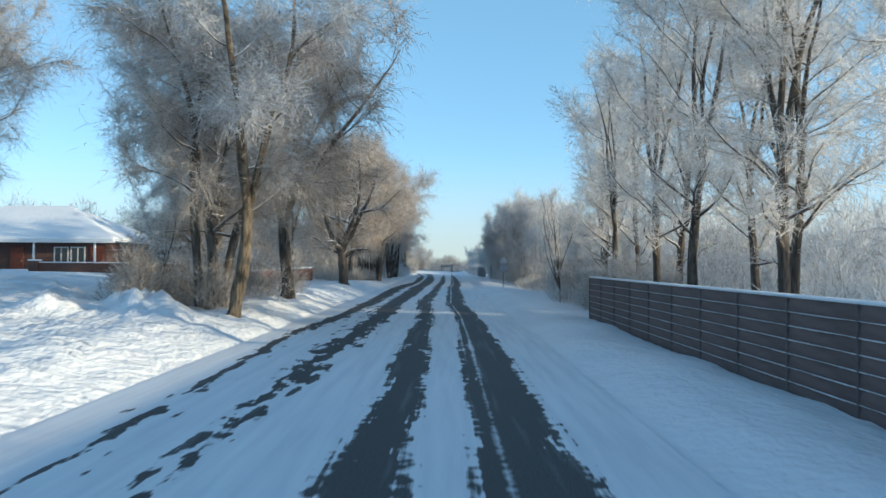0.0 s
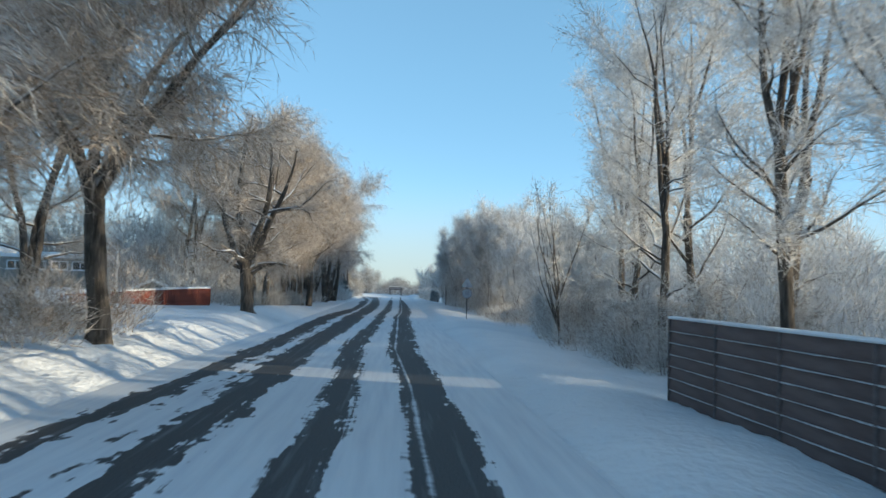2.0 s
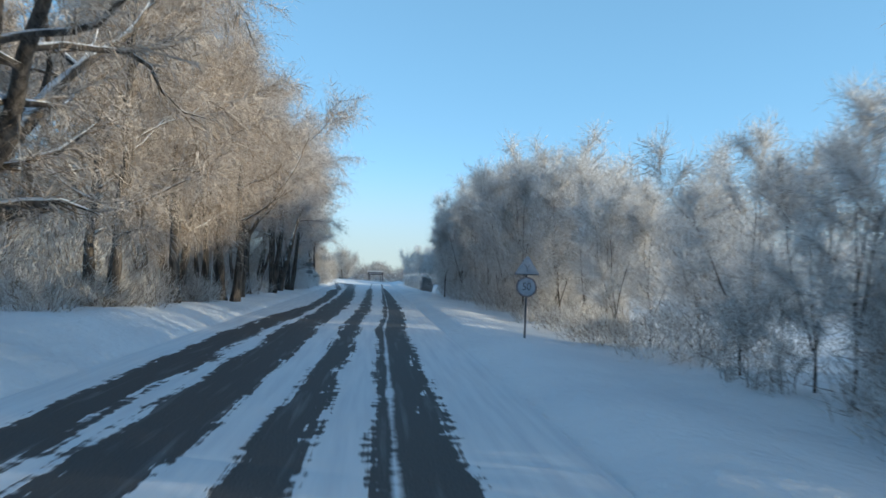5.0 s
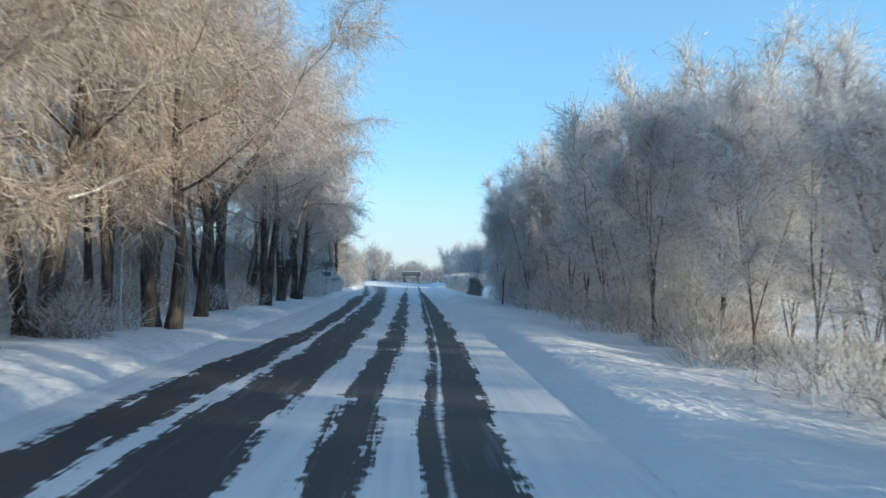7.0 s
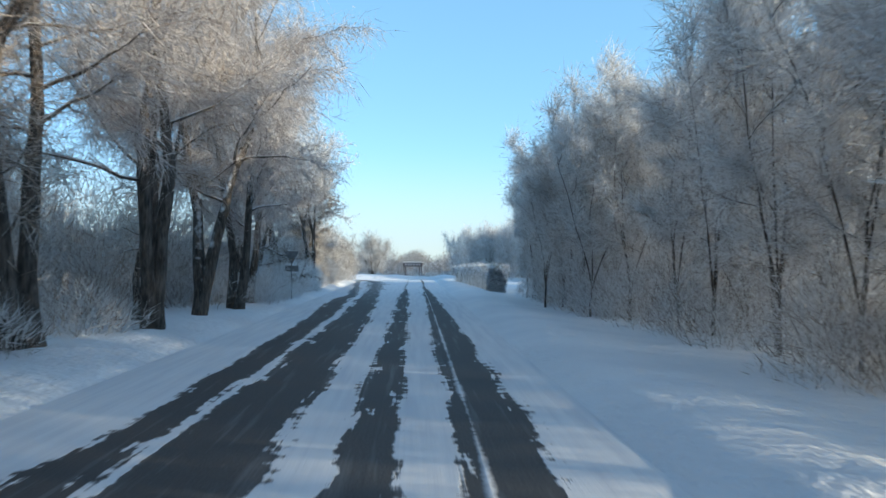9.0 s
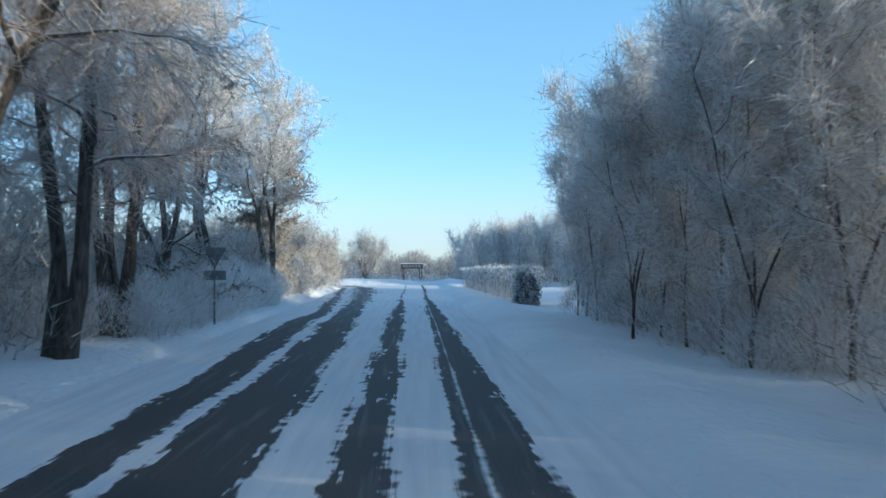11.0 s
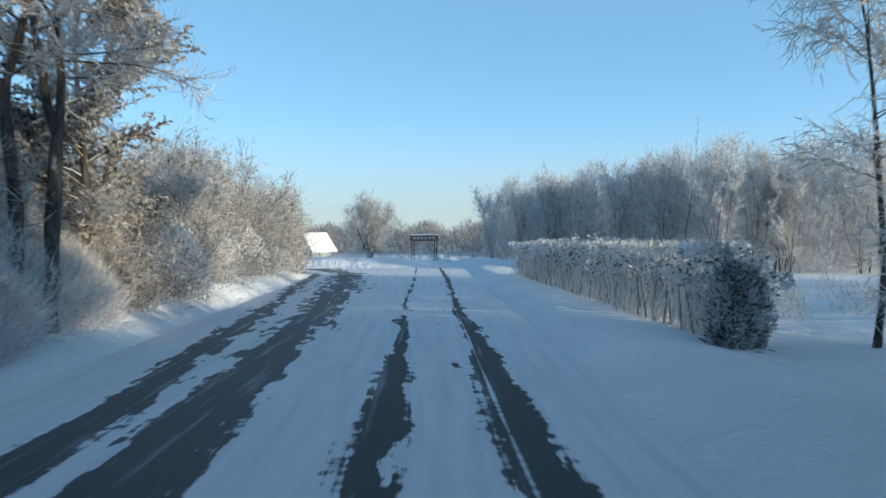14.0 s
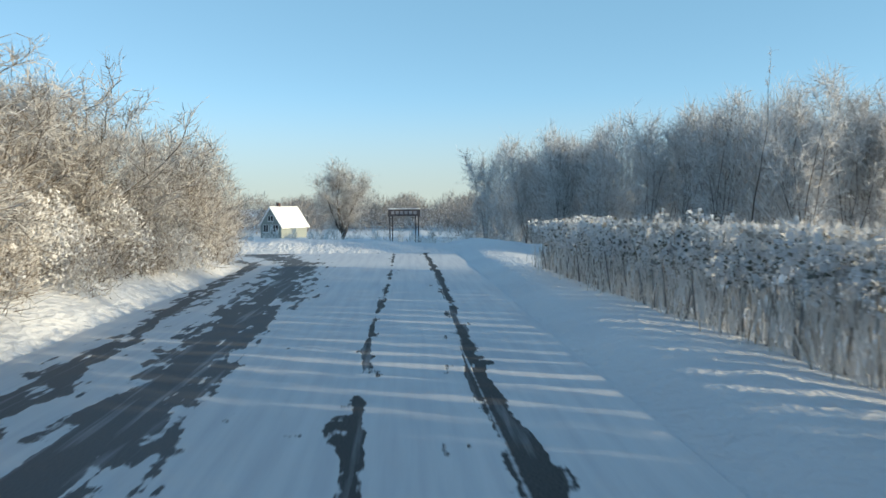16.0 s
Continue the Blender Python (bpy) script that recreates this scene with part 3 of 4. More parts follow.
def stand(proto, x, y, turn=None, size=1.0, sink=0.0):
    return plant(proto, x, y, ground_z(x, y) - sink, rng.uniform(0, 360) if turn is None else turn, size)


leaning = tree("leaning_tree", 5, 14.5, 0.20, 0.24, 32, 3.8, 0.8, 1, 9, 34000, 0.80, 0.0064, 0.2, lean=(0.2, 0.0), leaders=3, spread=0.28, sides=10, bark=BARK_WARM, frost=FROST,
               label="leaning roadside tree with mossy bark and frosted crown")
stand(leaning, -6.4, 22.6, 0)
oak = tree("spreading_tree", 6, 11.0, 0.34, 0.28, 40, 4.0, 0.45, 1, 10, 25000, 0.55, 0.0062, 0.30, leaders=6, spread=0.95, low=0.7, thick=0.62, crooked=0.24, sides=9, bark=BARK, frost=FROST_WARM,
           label="thick-trunked spreading tree with a round frosted crown")
stand(oak, -6.85, 51.0, 40)
vase = tree("upright_tree", 7, 6.6, 0.05, 0.30, 60, 0.9, 2.8, 1, 4, 4200, 0.40, 0.005, 0.0, leaders=10, spread=0.36, bark=BARK, frost=FROST_WHITE,
            label="small upright tree with many thin frosted stems")
stand(vase, 6.2, 42.2, 0)
birch = tree("birch", 8, 8.6, 0.075, 0.12, 26, 1.7, 0.9, 1, 7, 8000, 0.5, 0.008, 0.25, bark=BARK, frost=FROST_WHITE,
             label="slender birch white with hoar frost")
stand(vase, 6.9, 111.9, 130, 0.98)
stand(birch, 8.2, 118.4)
stand(birch, 10.0, 117.4, size=1.05)
leafy = tree("leafy_tree", 9, 7.0, 0.10, 0.1, 54, 2.0, 0.6, 1, 15, 38000, 0.11, 0.019, 0.1, bark=BARK, frost=LEAF,
             label="tree still holding brown frosted leaves", crown_label="dense withered leaves edged with frost")
withered = tree("withered_oak", 21, 9.6, 0.17, 0.20, 30, 3.6, 0.5, 1, 9, 16000, 0.15, 0.017, 0.35, leaders=3, spread=0.35, low=0.5, thick=0.5, crooked=0.26, sides=8, bark=BARK, frost=LEAF,
                label="dark crooked oak with scattered withered leaves", crown_label="sparse curled brown leaves touched with frost")
stand(withered, -7.25, 105.8, 20)
stand(leafy, -7.0, 120.8, size=1.2)

droopy = tree("drooping_tree", 15, 13.2, 0.27, 0.28, 40, 4.4, 0.6, 1, 10, 46000, 0.9, 0.0062, 0.36, leaders=4, spread=0.5, sides=9, bark=BARK, frost=FROST_WARM,
              label="thick-trunked roadside tree with hanging frosted branches")
stand(droopy, -6.8, 32.5, 70)
stand(multi[1], -7.6, 24.4, size=0.85)
# left row, from the yard to the far end of the avenue
for k, x, y, size in ((3, -12.5, 41.0, 0.8), (0, -8.0, 26.0, 0.66), (1, -19.6, 30.5, 0.85), 
                      (3, -8.0, 60.5, 0.82), (1, -9.6, 64.5, 0.9), (0, -7.4, 66.5, 0.9), (4, -8.3, 70.1, 0.95), (3, -6.9, 74.5, 1.0), (1, -7.2, 79.5, 0.95), (5, -7.4, 83.6, 1.0),
                      (6, -6.8, 88.6, 0.95), (7, -7.0, 93.0, 0.95), (5, -6.6, 96.8, 0.85), (6, -6.9, 101.0, 0.82), (2, -10.5, 76.0, 0.9), (7, -11.0, 86.0, 0.9), 
                      (4, -14.0, 67.0, 0.9)):
    stand((broad + multi + hoary)[k], x, y, size=size)
slim = [tree("slim_avenue_tree", 110 + i, 11.5, 0.13, 0.22, 18, 2.6, 0.9, 3, 5, 5200, 0.85, 0.0062, 0.25, crooked=0.2, sides=7, bark=BARK, frost=FROST_WARM,
             label="slim dark-stemmed tree growing between thicker avenue trees", group="roadside trees") for i in range(2)]
for k, x, y, size in ((0, -8.6, 67.8, 0.9), (1, -7.6, 72.0, 1.0), (0, -8.2, 77.6, 1.0), (1, -7.9, 82.6, 0.9), (0, -8.2, 91.0, 0.9)):
    stand(slim[k], x, y, size=size)
bare = [tree("bare_trunk_tree", 60 + i, 11.8, 0.14, 0.36, 34, 3.0, 0.35, 1, 9, 14000, 0.42, 0.0065, 0.05, leaders=2, spread=0.16, sides=8, bark=BARK, frost=FROST_PALE,
             label="tall tree with a bare trunk and frosted top", group="verge trees") for i in range(2)]
for k, x, y, size in ((0, -7.5, 110.8, 1.0), (1, -7.25, 111.5, 0.95), (1, -6.65, 117.2, 0.95), (0, -6.35, 117.9, 1.0), (1, -9.6, 110.0, 0.85)):
    stand(bare[k], x, y, size=size)
for x, y, size in ((-8.2, 26.4, 0.85), (-9.3, 24.8, 0.72), (-9.0, 29.8, 0.8)):
    stand(young[int(size * 100) % 4], x, y, size=size)
# right: behind the fence
for k, x, y, size in ((0, 8.7, 19.8, 1.0), (1, 9.1, 20.4, 0.9), (2, 7.7, 24.4, 1.0), (0, 7.85, 28.6, 0.95), (1, 10.2, 25.5, 0.9), (2, 9.6, 32.0, 0.95), (0, 11.5, 16.0, 1.0), (1, 12.5, 29.0, 0.95),
                      (2, 7.6, 35.2, 0.85), (0, 8.0, 38.8, 0.75), (1, 14.0, 22.0, 1.0), (2, 9.0, 13.5, 1.0), (1, 9.2, 37.0, 0.9), (0, 8.5, 42.5, 0.75), (2, 9.8, 45.0, 0.7)):
    stand(tall[k], x, y, size=size)
# right: the young wood
y = 47.0
while y < 112.5:
    for x in (8.3, 10.6):
        px, py = x + rng.uniform(-0.7, 0.6), y + rng.uniform(-0.9, 0.9)
        grown = 0.66 + 0.40 * smooth(62, 78, py) + 0.04 * smooth(82, 92, py)
        if x < 9:
            stand(young[rng.randrange(4)], px, py, size=grown * rng.uniform(0.9, 1.08))
        elif not 50 < py < 66:
            stand(low[rng.randrange(3)], px, py, size=grown * rng.uniform(1.25, 1.45))
    y += 2.5
for i in range(9):
    px, py = 6.6 + rng.uniform(-0.3, 0.5), 97.0 + i * 1.9
    stand(young[i % 4], px, py, size=(0.92 - 0.03 * i) * rng.uniform(0.92, 1.05))
stand(young[1], 5.95, 102.4, 80, 0.82)
# right: wood behind the hedge, its edge running towards the crossing
for i in range(32):
    s = (i + rng.random()) / 32
    if s < 0.3:
        x, y = 27 - 40 * s + rng.uniform(-1, 1), 141 + rng.uniform(0, 4)
    else:
        x, y = 15.0 - 14.0 * (s - 0.3) + rng.uniform(0, 3.5), 141 + 33 * (s - 0.3) + rng.uniform(-1.5, 2.5)
    stand(low[i % 3], x, y, size=rng.uniform(0.98, 1.08))
# left shrubs along the verge
for i in range(36):
    y = 103.5 + i * 0.92 + rng.uniform(-0.3, 0.3)
    x = (-7.0 if y < 118 else -5.7) - rng.uniform(0, 3.2)
    stand(shrub[i % 3], x, y, size=rng.uniform(0.75, 1.05) if y < 122 else rng.uniform(0.95, 1.4), sink=0.1)
thorn = [tree("thorn_tree", 95 + i, 5.0, 0.075, 0.14, 26, 1.6, 0.5, 1, 6, 2600, 0.32, 0.006, 0.0, leaders=4, spread=0.7, sides=5, bark=BARK, frost=FROST_GREY,
              label="low crooked tree with dark limbs above frosted bushes", group="verge trees") for i in range(2)]
for i, (x, y, size) in enumerate(((-8.4, 123.6, 1.0), (-7.3, 128.4, 0.98), (-9.4, 126.5, 1.1), (-7.4, 132.4, 1.0), (-8.8, 136.0, 1.05))):
    stand(thorn[i % 2], x, y, size=size)
# right brush after the fence and along the wood's foot
for i in range(24):
    y = 29.5 + i * 1.03 + rng.uniform(-0.3, 0.3)
    x = 6.4 + rng.uniform(0, 2.4) + 0.4 * smooth(40, 50, y)
    stand(shrub[i % 3], x, y, size=rng.uniform(0.5, 0.85), sink=0.1)


# ---- masses of twigs that nobody could count ----
def thicket(name, clumps, per, length, width, material, label, seed, category="thicket", wild=0.42):
    """Clumps (x, y, radius, height[, foot]) of rising twigs, in one mesh."""
    r = np.random.default_rng(seed)
    np.random.seed(seed)
    P, D, L = [], [], []
    for x, y, rad, h, *foot in clumps:
        base = foot[0] if foot else 0.0
        n = per
        a, q = r.uniform(0, 2 * np.pi, n), np.sqrt(r.uniform(0, 1, n))
        lift = r.uniform(0, 1, n) ** 0.8
        bulge = np.sqrt(np.clip(1 - (lift * 1.02 - 0.42) ** 2 / 0.40, 0.04, 1))
        ox, oy = rad * q * bulge * np.cos(a), rad * q * bulge * np.sin(a)
        p = np.stack([x + ox, y + oy, ground_z(x, y) - 0.1 + base + lift * (h - base) * (1 - 0.25 * q) * r.uniform(0.85, 1.05, n)], 1)
        d = unit(np.stack([ox * 0.7 / rad, oy * 0.7 / rad, np.full(n, 0.75)], 1) + r.normal(0, wild, (n, 3)))
        P.append(p)
        D.append(d)
        L.append(length * r.uniform(0.4, 1.3, n))
    P, D, L = np.concatenate(P), np.concatenate(D), np.concatenate(L)
    v, f = spikes(P, D, L, width * r.uniform(0.6, 1.3, len(P)))
    ob = mesh_arrays(name, v, f, material, None)
    return tagged(ob, label, category, kind="stuff")


def scatter(seed, n, x0, x1, y0, y1, r0, r1, h0, h1):
    q = random.Random(seed)
    return [(q.uniform(x0, x1), q.uniform(y0, y1), q.uniform(r0, r1), q.uniform(h0, h1)) for _ in range(n)]


thicket("wood_undergrowth", [(x, y, q, h * (0.5 if 58 < y < 76 else 1.0)) for x, y, q, h in scatter(1, 66, 7.2, 10.5, 45, 112, 0.8, 1.6, 1.2, 2.8) if not (60 < y < 70 and x > 8.8)], 800, 0.45, 0.0062, FROST_GREY, "frosted brush and dry grass at the foot of a wood", 11)
body = [(x, y, q, h * (0.72 + 0.38 * smooth(62, 78, y)), 1.5 if 60 < y < 74 else 0.0) for x, y, q, h in scatter(25, 84, 8.6, 12.5, 46, 111, 1.4, 2.2, 6.6, 8.6) if not (51 < y < 62 and x > 9.8 or y > 92 and x > 10.4)]
thicket("brown_wood_body", [c for c in body if c[1] < 80], 2000, 0.62, 0.0058, FROST, "fine brown-grey twigs filling a roadside wood", 35, "wood", wild=0.6)
thicket("pale_wood_body", [c for c in body if c[1] >= 80], 2000, 0.62, 0.0060, FROST_PALE, "fine frosted twigs filling a roadside wood", 39, "wood", wild=0.6)
thicket("fence_thicket", scatter(2, 60, 10, 26, -2, 50, 1.5, 2.6, 1.2, 2.6), 650, 0.7, 0.014, FROST_WHITE, "pale frosted brush between trees behind a fence", 12)
thicket("roadside_brush", scatter(3, 40, 6.6, 10, 29, 48, 0.8, 1.5, 0.9, 2.0), 900, 0.38, 0.006, FROST_GREY, "grey frosted brush sloping down to the road", 13)
thicket("yard_brush", scatter(4, 26, -10.5, -6.9, 22.5, 36, 0.6, 1.1, 0.8, 2.2), 800, 0.45, 0.006, FROST_WARM, "brown frosted brush round roadside trunks", 14)
thicket("avenue_brush", scatter(5, 60, -13, -7.6, 57, 104, 0.8, 1.6, 0.8, 2.6) + scatter(28, 44, -13.5, -8.6, 60, 103, 1.0, 1.7, 2.6, 4.8), 650, 0.5, 0.0075, FROST_GREY, "brown brush between the trunks of an avenue", 15)
thicket("avenue_foot_brush", scatter(34, 22, -8.9, -6.9, 56, 73, 0.5, 0.9, 0.6, 1.5), 700, 0.4, 0.006, FROST_BROWN, "brown dry brush round the feet of avenue trees", 40)
thicket("avenue_back_wood", scatter(20, 40, -18, -12.5, 66, 102, 1.6, 2.8, 4.0, 8.0) + scatter(26, 16, -20, -11.5, 97, 126, 1.4, 2.2, 1.6, 3.0) + scatter(33, 16, -14.5, -9.0, 92, 107, 1.3, 2.1, 3.6, 6.0), 900, 0.7, 0.010, FROST_GREY, "grey frosted wood behind the avenue", 30, "wood")
thicket("verge_brush", scatter(6, 64, -9.0, -6.7, 100, 122, 0.8, 1.3, 1.4, 2.4), 1900, 0.36, 0.0048, FROST_SOFT, "dense grey frosted brush along the verge", 16)
thicket("verge_edge_brush", scatter(29, 46, -6.8, -6.1, 99, 121, 0.55, 0.85, 1.0, 1.85), 1500, 0.32, 0.0048, FROST_SOFT, "low grey frosted brush at the edge of the verge", 36)
thicket("lit_brush", scatter(7, 44, -9.5, -6.0, 121, 138, 0.9, 1.5, 1.6, 3.0), 1900, 0.32, 0.0052, FROST_BROWN, "bushes heavy with snow and frost beside the road", 17, wild=0.95)
thicket("snow_clumps", scatter(31, 46, -8.4, -5.9, 119.5, 139, 0.7, 1.2, 1.2, 2.4), 1050, 0.10, 0.015, SNOW_CLUMP, "clumps of snow caught in roadside bushes", 37, "snow", wild=1.1)
thicket("low_brush", scatter(19, 30, -7.2, -5.9, 119, 138, 0.5, 0.8, 0.7, 1.3), 1100, 0.28, 0.0055, LEAF, "low snowy brush at the foot of the bushes", 29, wild=0.95)
thicket("tall_brush", scatter(8, 30, -13, -7.0, 123, 139.5, 1.4, 2.2, 3.2, 4.6), 2800, 0.45, 0.0052, FROST_BROWN, "tall frosted bushes behind the roadside shrubs", 18, wild=0.9)
thicket("corner_brush", scatter(24, 18, -8.5, -5.4, 135.5, 142.0, 0.9, 1.5, 2.6, 4.4), 2200, 0.42, 0.0052, FROST_BROWN, "frosted bushes at the corner of the crossing", 34, wild=0.9)
thicket("left_far_wood", scatter(9, 50, -50, -20, 84, 140, 3.0, 5.0, 6.0, 11.0), 950, 0.9, 0.022, FROST_HAZED, "hazy frosted wood in the distance", 19, "far wood")
thicket("right_far_wood", scatter(10, 50, 46, 75, -25, 75, 3.5, 5.0, 5.0, 8.5), 700, 0.9, 0.022, FROST, "pale frosted wood in the distance", 20, "far wood")
thicket("right_mid_wood", scatter(15, 30, 17, 42, -22, 10, 2.0, 3.5, 3.0, 6.0) + scatter(27, 46, 15, 38, 11, 50, 2.0, 3.2, 4.0, 7.5), 850, 1.0, 0.013, FROST_WHITE, "thin pale wood behind the fence under frost", 25, "far wood")
thicket("wood_foot", scatter(18, 30, 6.6, 9.3, 94, 112.5, 0.7, 1.2, 1.3, 2.8), 900, 0.5, 0.007, FROST, "thick frosted brush at the end of the wood", 28)
# added sun blocker: clumps sheared along the sun's bearing keep the road shaded
thicket("sun_blocking_wood", [(x, y - 0.39 * x, r, h) for x, y, r, h in scatter(21, 34, 12.5, 22, 109, 121.2, 1.2, 1.8, 3.4, 5.0)], 1100, 0.7, 0.012, FROST, "frosted young wood added beside a clearing to shade the road", 31, "wood")
thicket("clearing_brush", scatter(22, 26, 8.5, 17, 119, 127, 0.4, 0.9, 0.5, 1.3), 350, 0.3, 0.007, FROST_WHITE, "low white brush in a snowy clearing", 32)
thicket("inner_wood", scatter(23, 22, 13, 30, 40, 52, 1.6, 2.8, 4.5, 7.4), 850, 0.8, 0.012, FROST, "hazy frosted wood behind roadside brush", 33, "wood")
thicket("back_wood", scatter(32, 40, 20, 46, 82, 126, 2.2, 3.4, 5.0, 8.0), 900, 0.9, 0.015, FROST, "pale frosted wood behind the roadside trees", 38, "wood")
thicket("deep_wood", scatter(16, 24, 12.5, 18, 84, 109, 1.6, 2.6, 6.5, 8.5), 650, 0.8, 0.013, FROST, "dense inner wood of young frosted trees", 26, "wood")
edge_wood = random.Random(17)
thicket("wood_behind_hedge", [(15.5 - 10.0 * s / 44 + edge_wood.uniform(0.5, 9.0 + 5 * (1 - s / 44)), 142.5 + 23 * s / 44, edge_wood.uniform(1.4, 2.2), edge_wood.uniform(6.8, 7.8))
                              for s in range(50)], 2300, 0.8, 0.009, FROST, "frosted wood behind the hedge", 27, "wood")
thicket("crossing_far_wood", scatter(11, 80, -80, 50, 262, 300, 5.0, 8.0, 5.5, 9.0), 1300, 1.1, 0.030, FROST_HAZED, "far frosted wood beyond the crossing", 21, "far wood")
thicket("crossing_left_wood", scatter(12, 34, -75, -27, 170, 250, 4.0, 6.0, 3.5, 6.0), 900, 0.9, 0.025, FROST_HAZED, "frosted bushes beyond the crossing", 22, "far wood")
thicket("crossing_right_wood", scatter(13, 36, 9, 45, 165, 240, 3.5, 5.5, 4.0, 7.0), 900, 0.9, 0.025, FROST_HAZED, "frosted wood beyond the hedge", 23, "far wood")
thicket("verge_weeds", scatter(14, 90, -24, 10, 158, 175, 0.15, 0.4, 0.7, 1.5), 70, 0.5, 0.012, FROST_WHITE, "frosted weeds standing beyond the snow bank", 24, "weeds")
crown = tree("lone_tree", 3, 8.9, 0.2, 0.12, 54, 2.6, 0.9, 1, 8, 17000, 0.95, 0.009, 0.0, leaders=9, spread=0.5, bark=BARK, frost=FROST_GREY, label="lone bare tree beyond the crossing with a round crown")
stand(crown, -6.5, 200.0)
spire = tree("tall_spindly_tree", 4, 9.3, 0.032, 0.75, 4, 0.22, 2.5, 1, 2, 70, 0.22, 0.008, 0.0, bark=BARK, frost=FROST, label="thin tree rising above the frosted wood")
stand(spire, 13.6, 144.5, 285)


# ---- hedge ----
def hedge():
    r = np.random.default_rng(40)
    np.random.seed(40)
    root = tagged(empty("hedge", 5.5, 118.6, 0), "long leafy hedge thick with hoar frost over a row of stakes", "hedge")
    n = 30000
    s = r.uniform(0, 1, n)
    across = r.uniform(-1, 1, n)
    top = 1.56 - 0.24 * s + 0.10 * np.sin(s * 40) + 0.10 * np.sin(s * 97 + 1) + r.normal(0, 0.07, n)
    low = 0.48 + 0.18 * np.sin(s * 71) + 0.16 * np.sin(s * 133)
    zz = low + (top - low) * r.uniform(0, 1, n) ** 0.75
    width = 0.75 * np.sqrt(np.clip(1 - ((zz - 1.2) / 0.7) ** 2, 0.08, 1))
    # leaves hang in bunches over the stake groups, with slits between
    dx = across * width
    slot = (r.integers(0, 25, n) + 0.05 + 0.54 * r.beta(1.4, 1.4, n)) * 0.76
    s = np.where(r.uniform(0, 1, n) < 0.85, (slot - 0.384 * dx) / 19.0, s)
    p = np.stack([-1.2 * s + dx + 0.4, 19.0 * s, zz], 1)
    bunch = r.integers(0, 1250, n)
    ball = unit(r.normal(0, 1, (n, 3))) * r.uniform(0.3, 1.0, n)[:, None] ** 0.5
    p = p[bunch] + ball * r.uniform(0.07, 0.15, 1250)[bunch][:, None]
    d = unit(ball + r.normal(0, 0.45, (n, 3)))
    u = unit(np.cross(d, r.normal(size=(n, 3))))
    w = np.cross(d, u)
    size = r.uniform(0.04, 0.095, n)[:, None]
    v = np.stack([p, p + d * size * 0.6 + u * size * 0.5 + w * size * 0.12, p + d * size * 1.3, p + d * size * 0.6 - u * size * 0.5 + w * size * 0.12], 1).reshape(-1, 3)
    i = np.arange(n)[:, None] * 4
    f = np.concatenate([i + np.array([[0, 1, 2]]), i + np.array([[0, 2, 3]])])
    tagged(mesh_arrays("foliage", v, f, HEDGE_LEAF, root, "curled leaves crusted with frost"), kind="stuff")
    m = 760
    s = r.uniform(0, 1, m)
    p = np.stack([-1.2 * s + r.normal(0.2, 0.35, m), 19 * s, 1.42 - 0.24 * s], 1)
    d = unit(np.stack([r.normal(0, 0.2, m), r.normal(0, 0.25, m), np.ones(m)], 1))
    a, b = spikes(p, d, r.uniform(0.26, 0.56, m), np.full(m, 0.010))
    q = r.integers(0, m, 2600)
    t = r.uniform(0.4, 1.0, 2600)
    p2 = p[q] + d[q] * (0.32 * t)[:, None]
    d2 = unit(np.stack([r.normal(0, 0.7, 2600), r.normal(0, 0.7, 2600), r.normal(0.3, 0.4, 2600)], 1))
    c, e = spikes(p2, d2, r.uniform(0.09, 0.19, 2600), np.full(2600, 0.026))
    tagged(mesh_arrays("top_growth", np.concatenate([a, c]), np.concatenate([b, e + len(a)]), FROST_WHITE, root, "frosted shoots above the leaves"), kind="stuff")
    m = 5200
    g = (r.integers(0, 25, m) + 0.05 + 0.50 * r.beta(1.4, 1.4, m)) * 0.76
    dx = r.normal(-0.05, 0.22, m)
    p = np.stack([-1.2 * g / 19.0 + dx, g - 0.384 * (dx - 0.4), r.uniform(0.0, 0.8, m)], 1)
    d = unit(np.stack([r.normal(0, 0.2, m), r.normal(0, 0.16, m), np.where(r.uniform(0, 1, m) < 0.6, -1.0, 1.0)], 1))
    a, b = spikes(p, d, r.uniform(0.25, 0.7, m), r.uniform(0.006, 0.014, m))
    tagged(mesh_arrays("dry_stem", a, b, FROST_WHITE, root, "dry pale stems"), kind="stuff")
    shared = None
    for k in range(50):
        if shared is None:
            bm = bmesh.new()
            bmesh.ops.create_cone(bm, cap_ends=True, segments=6, radius1=0.026, radius2=0.016, depth=1.25, matrix=Matrix.Translation((0, 0, 0.42)))
            ob = part("stake", bm, STAKE, root)
            shared = ob.data
        else:
            ob = new("stake", shared)
            ob.parent = root
        s = ((k // 2 + 0.2) * 0.76 + k % 2 * 0.2) / 19.0
        ob.location = (-1.2 * s - 0.2 + rng.uniform(-0.12, 0.12), 19.0 * s + 0.2 + rng.uniform(-0.05, 0.05), -0.1)
        ob.rotation_euler = (rng.uniform(-0.12, 0.12), rng.uniform(-0.16, 0.16), 0)
        ob.scale = (1, 1, rng.uniform(0.8, 1.1))


HEDGE_LEAF = frost_material("frosted_hedge_leaves", (0.15, 0.155, 0.13), (0.80, 0.81, 0.83), 0.74)
STAKE = bark_material("weathered_stake", (0.22, 0.212, 0.205), (0.46, 0.45, 0.44), 0.5)
hedge()


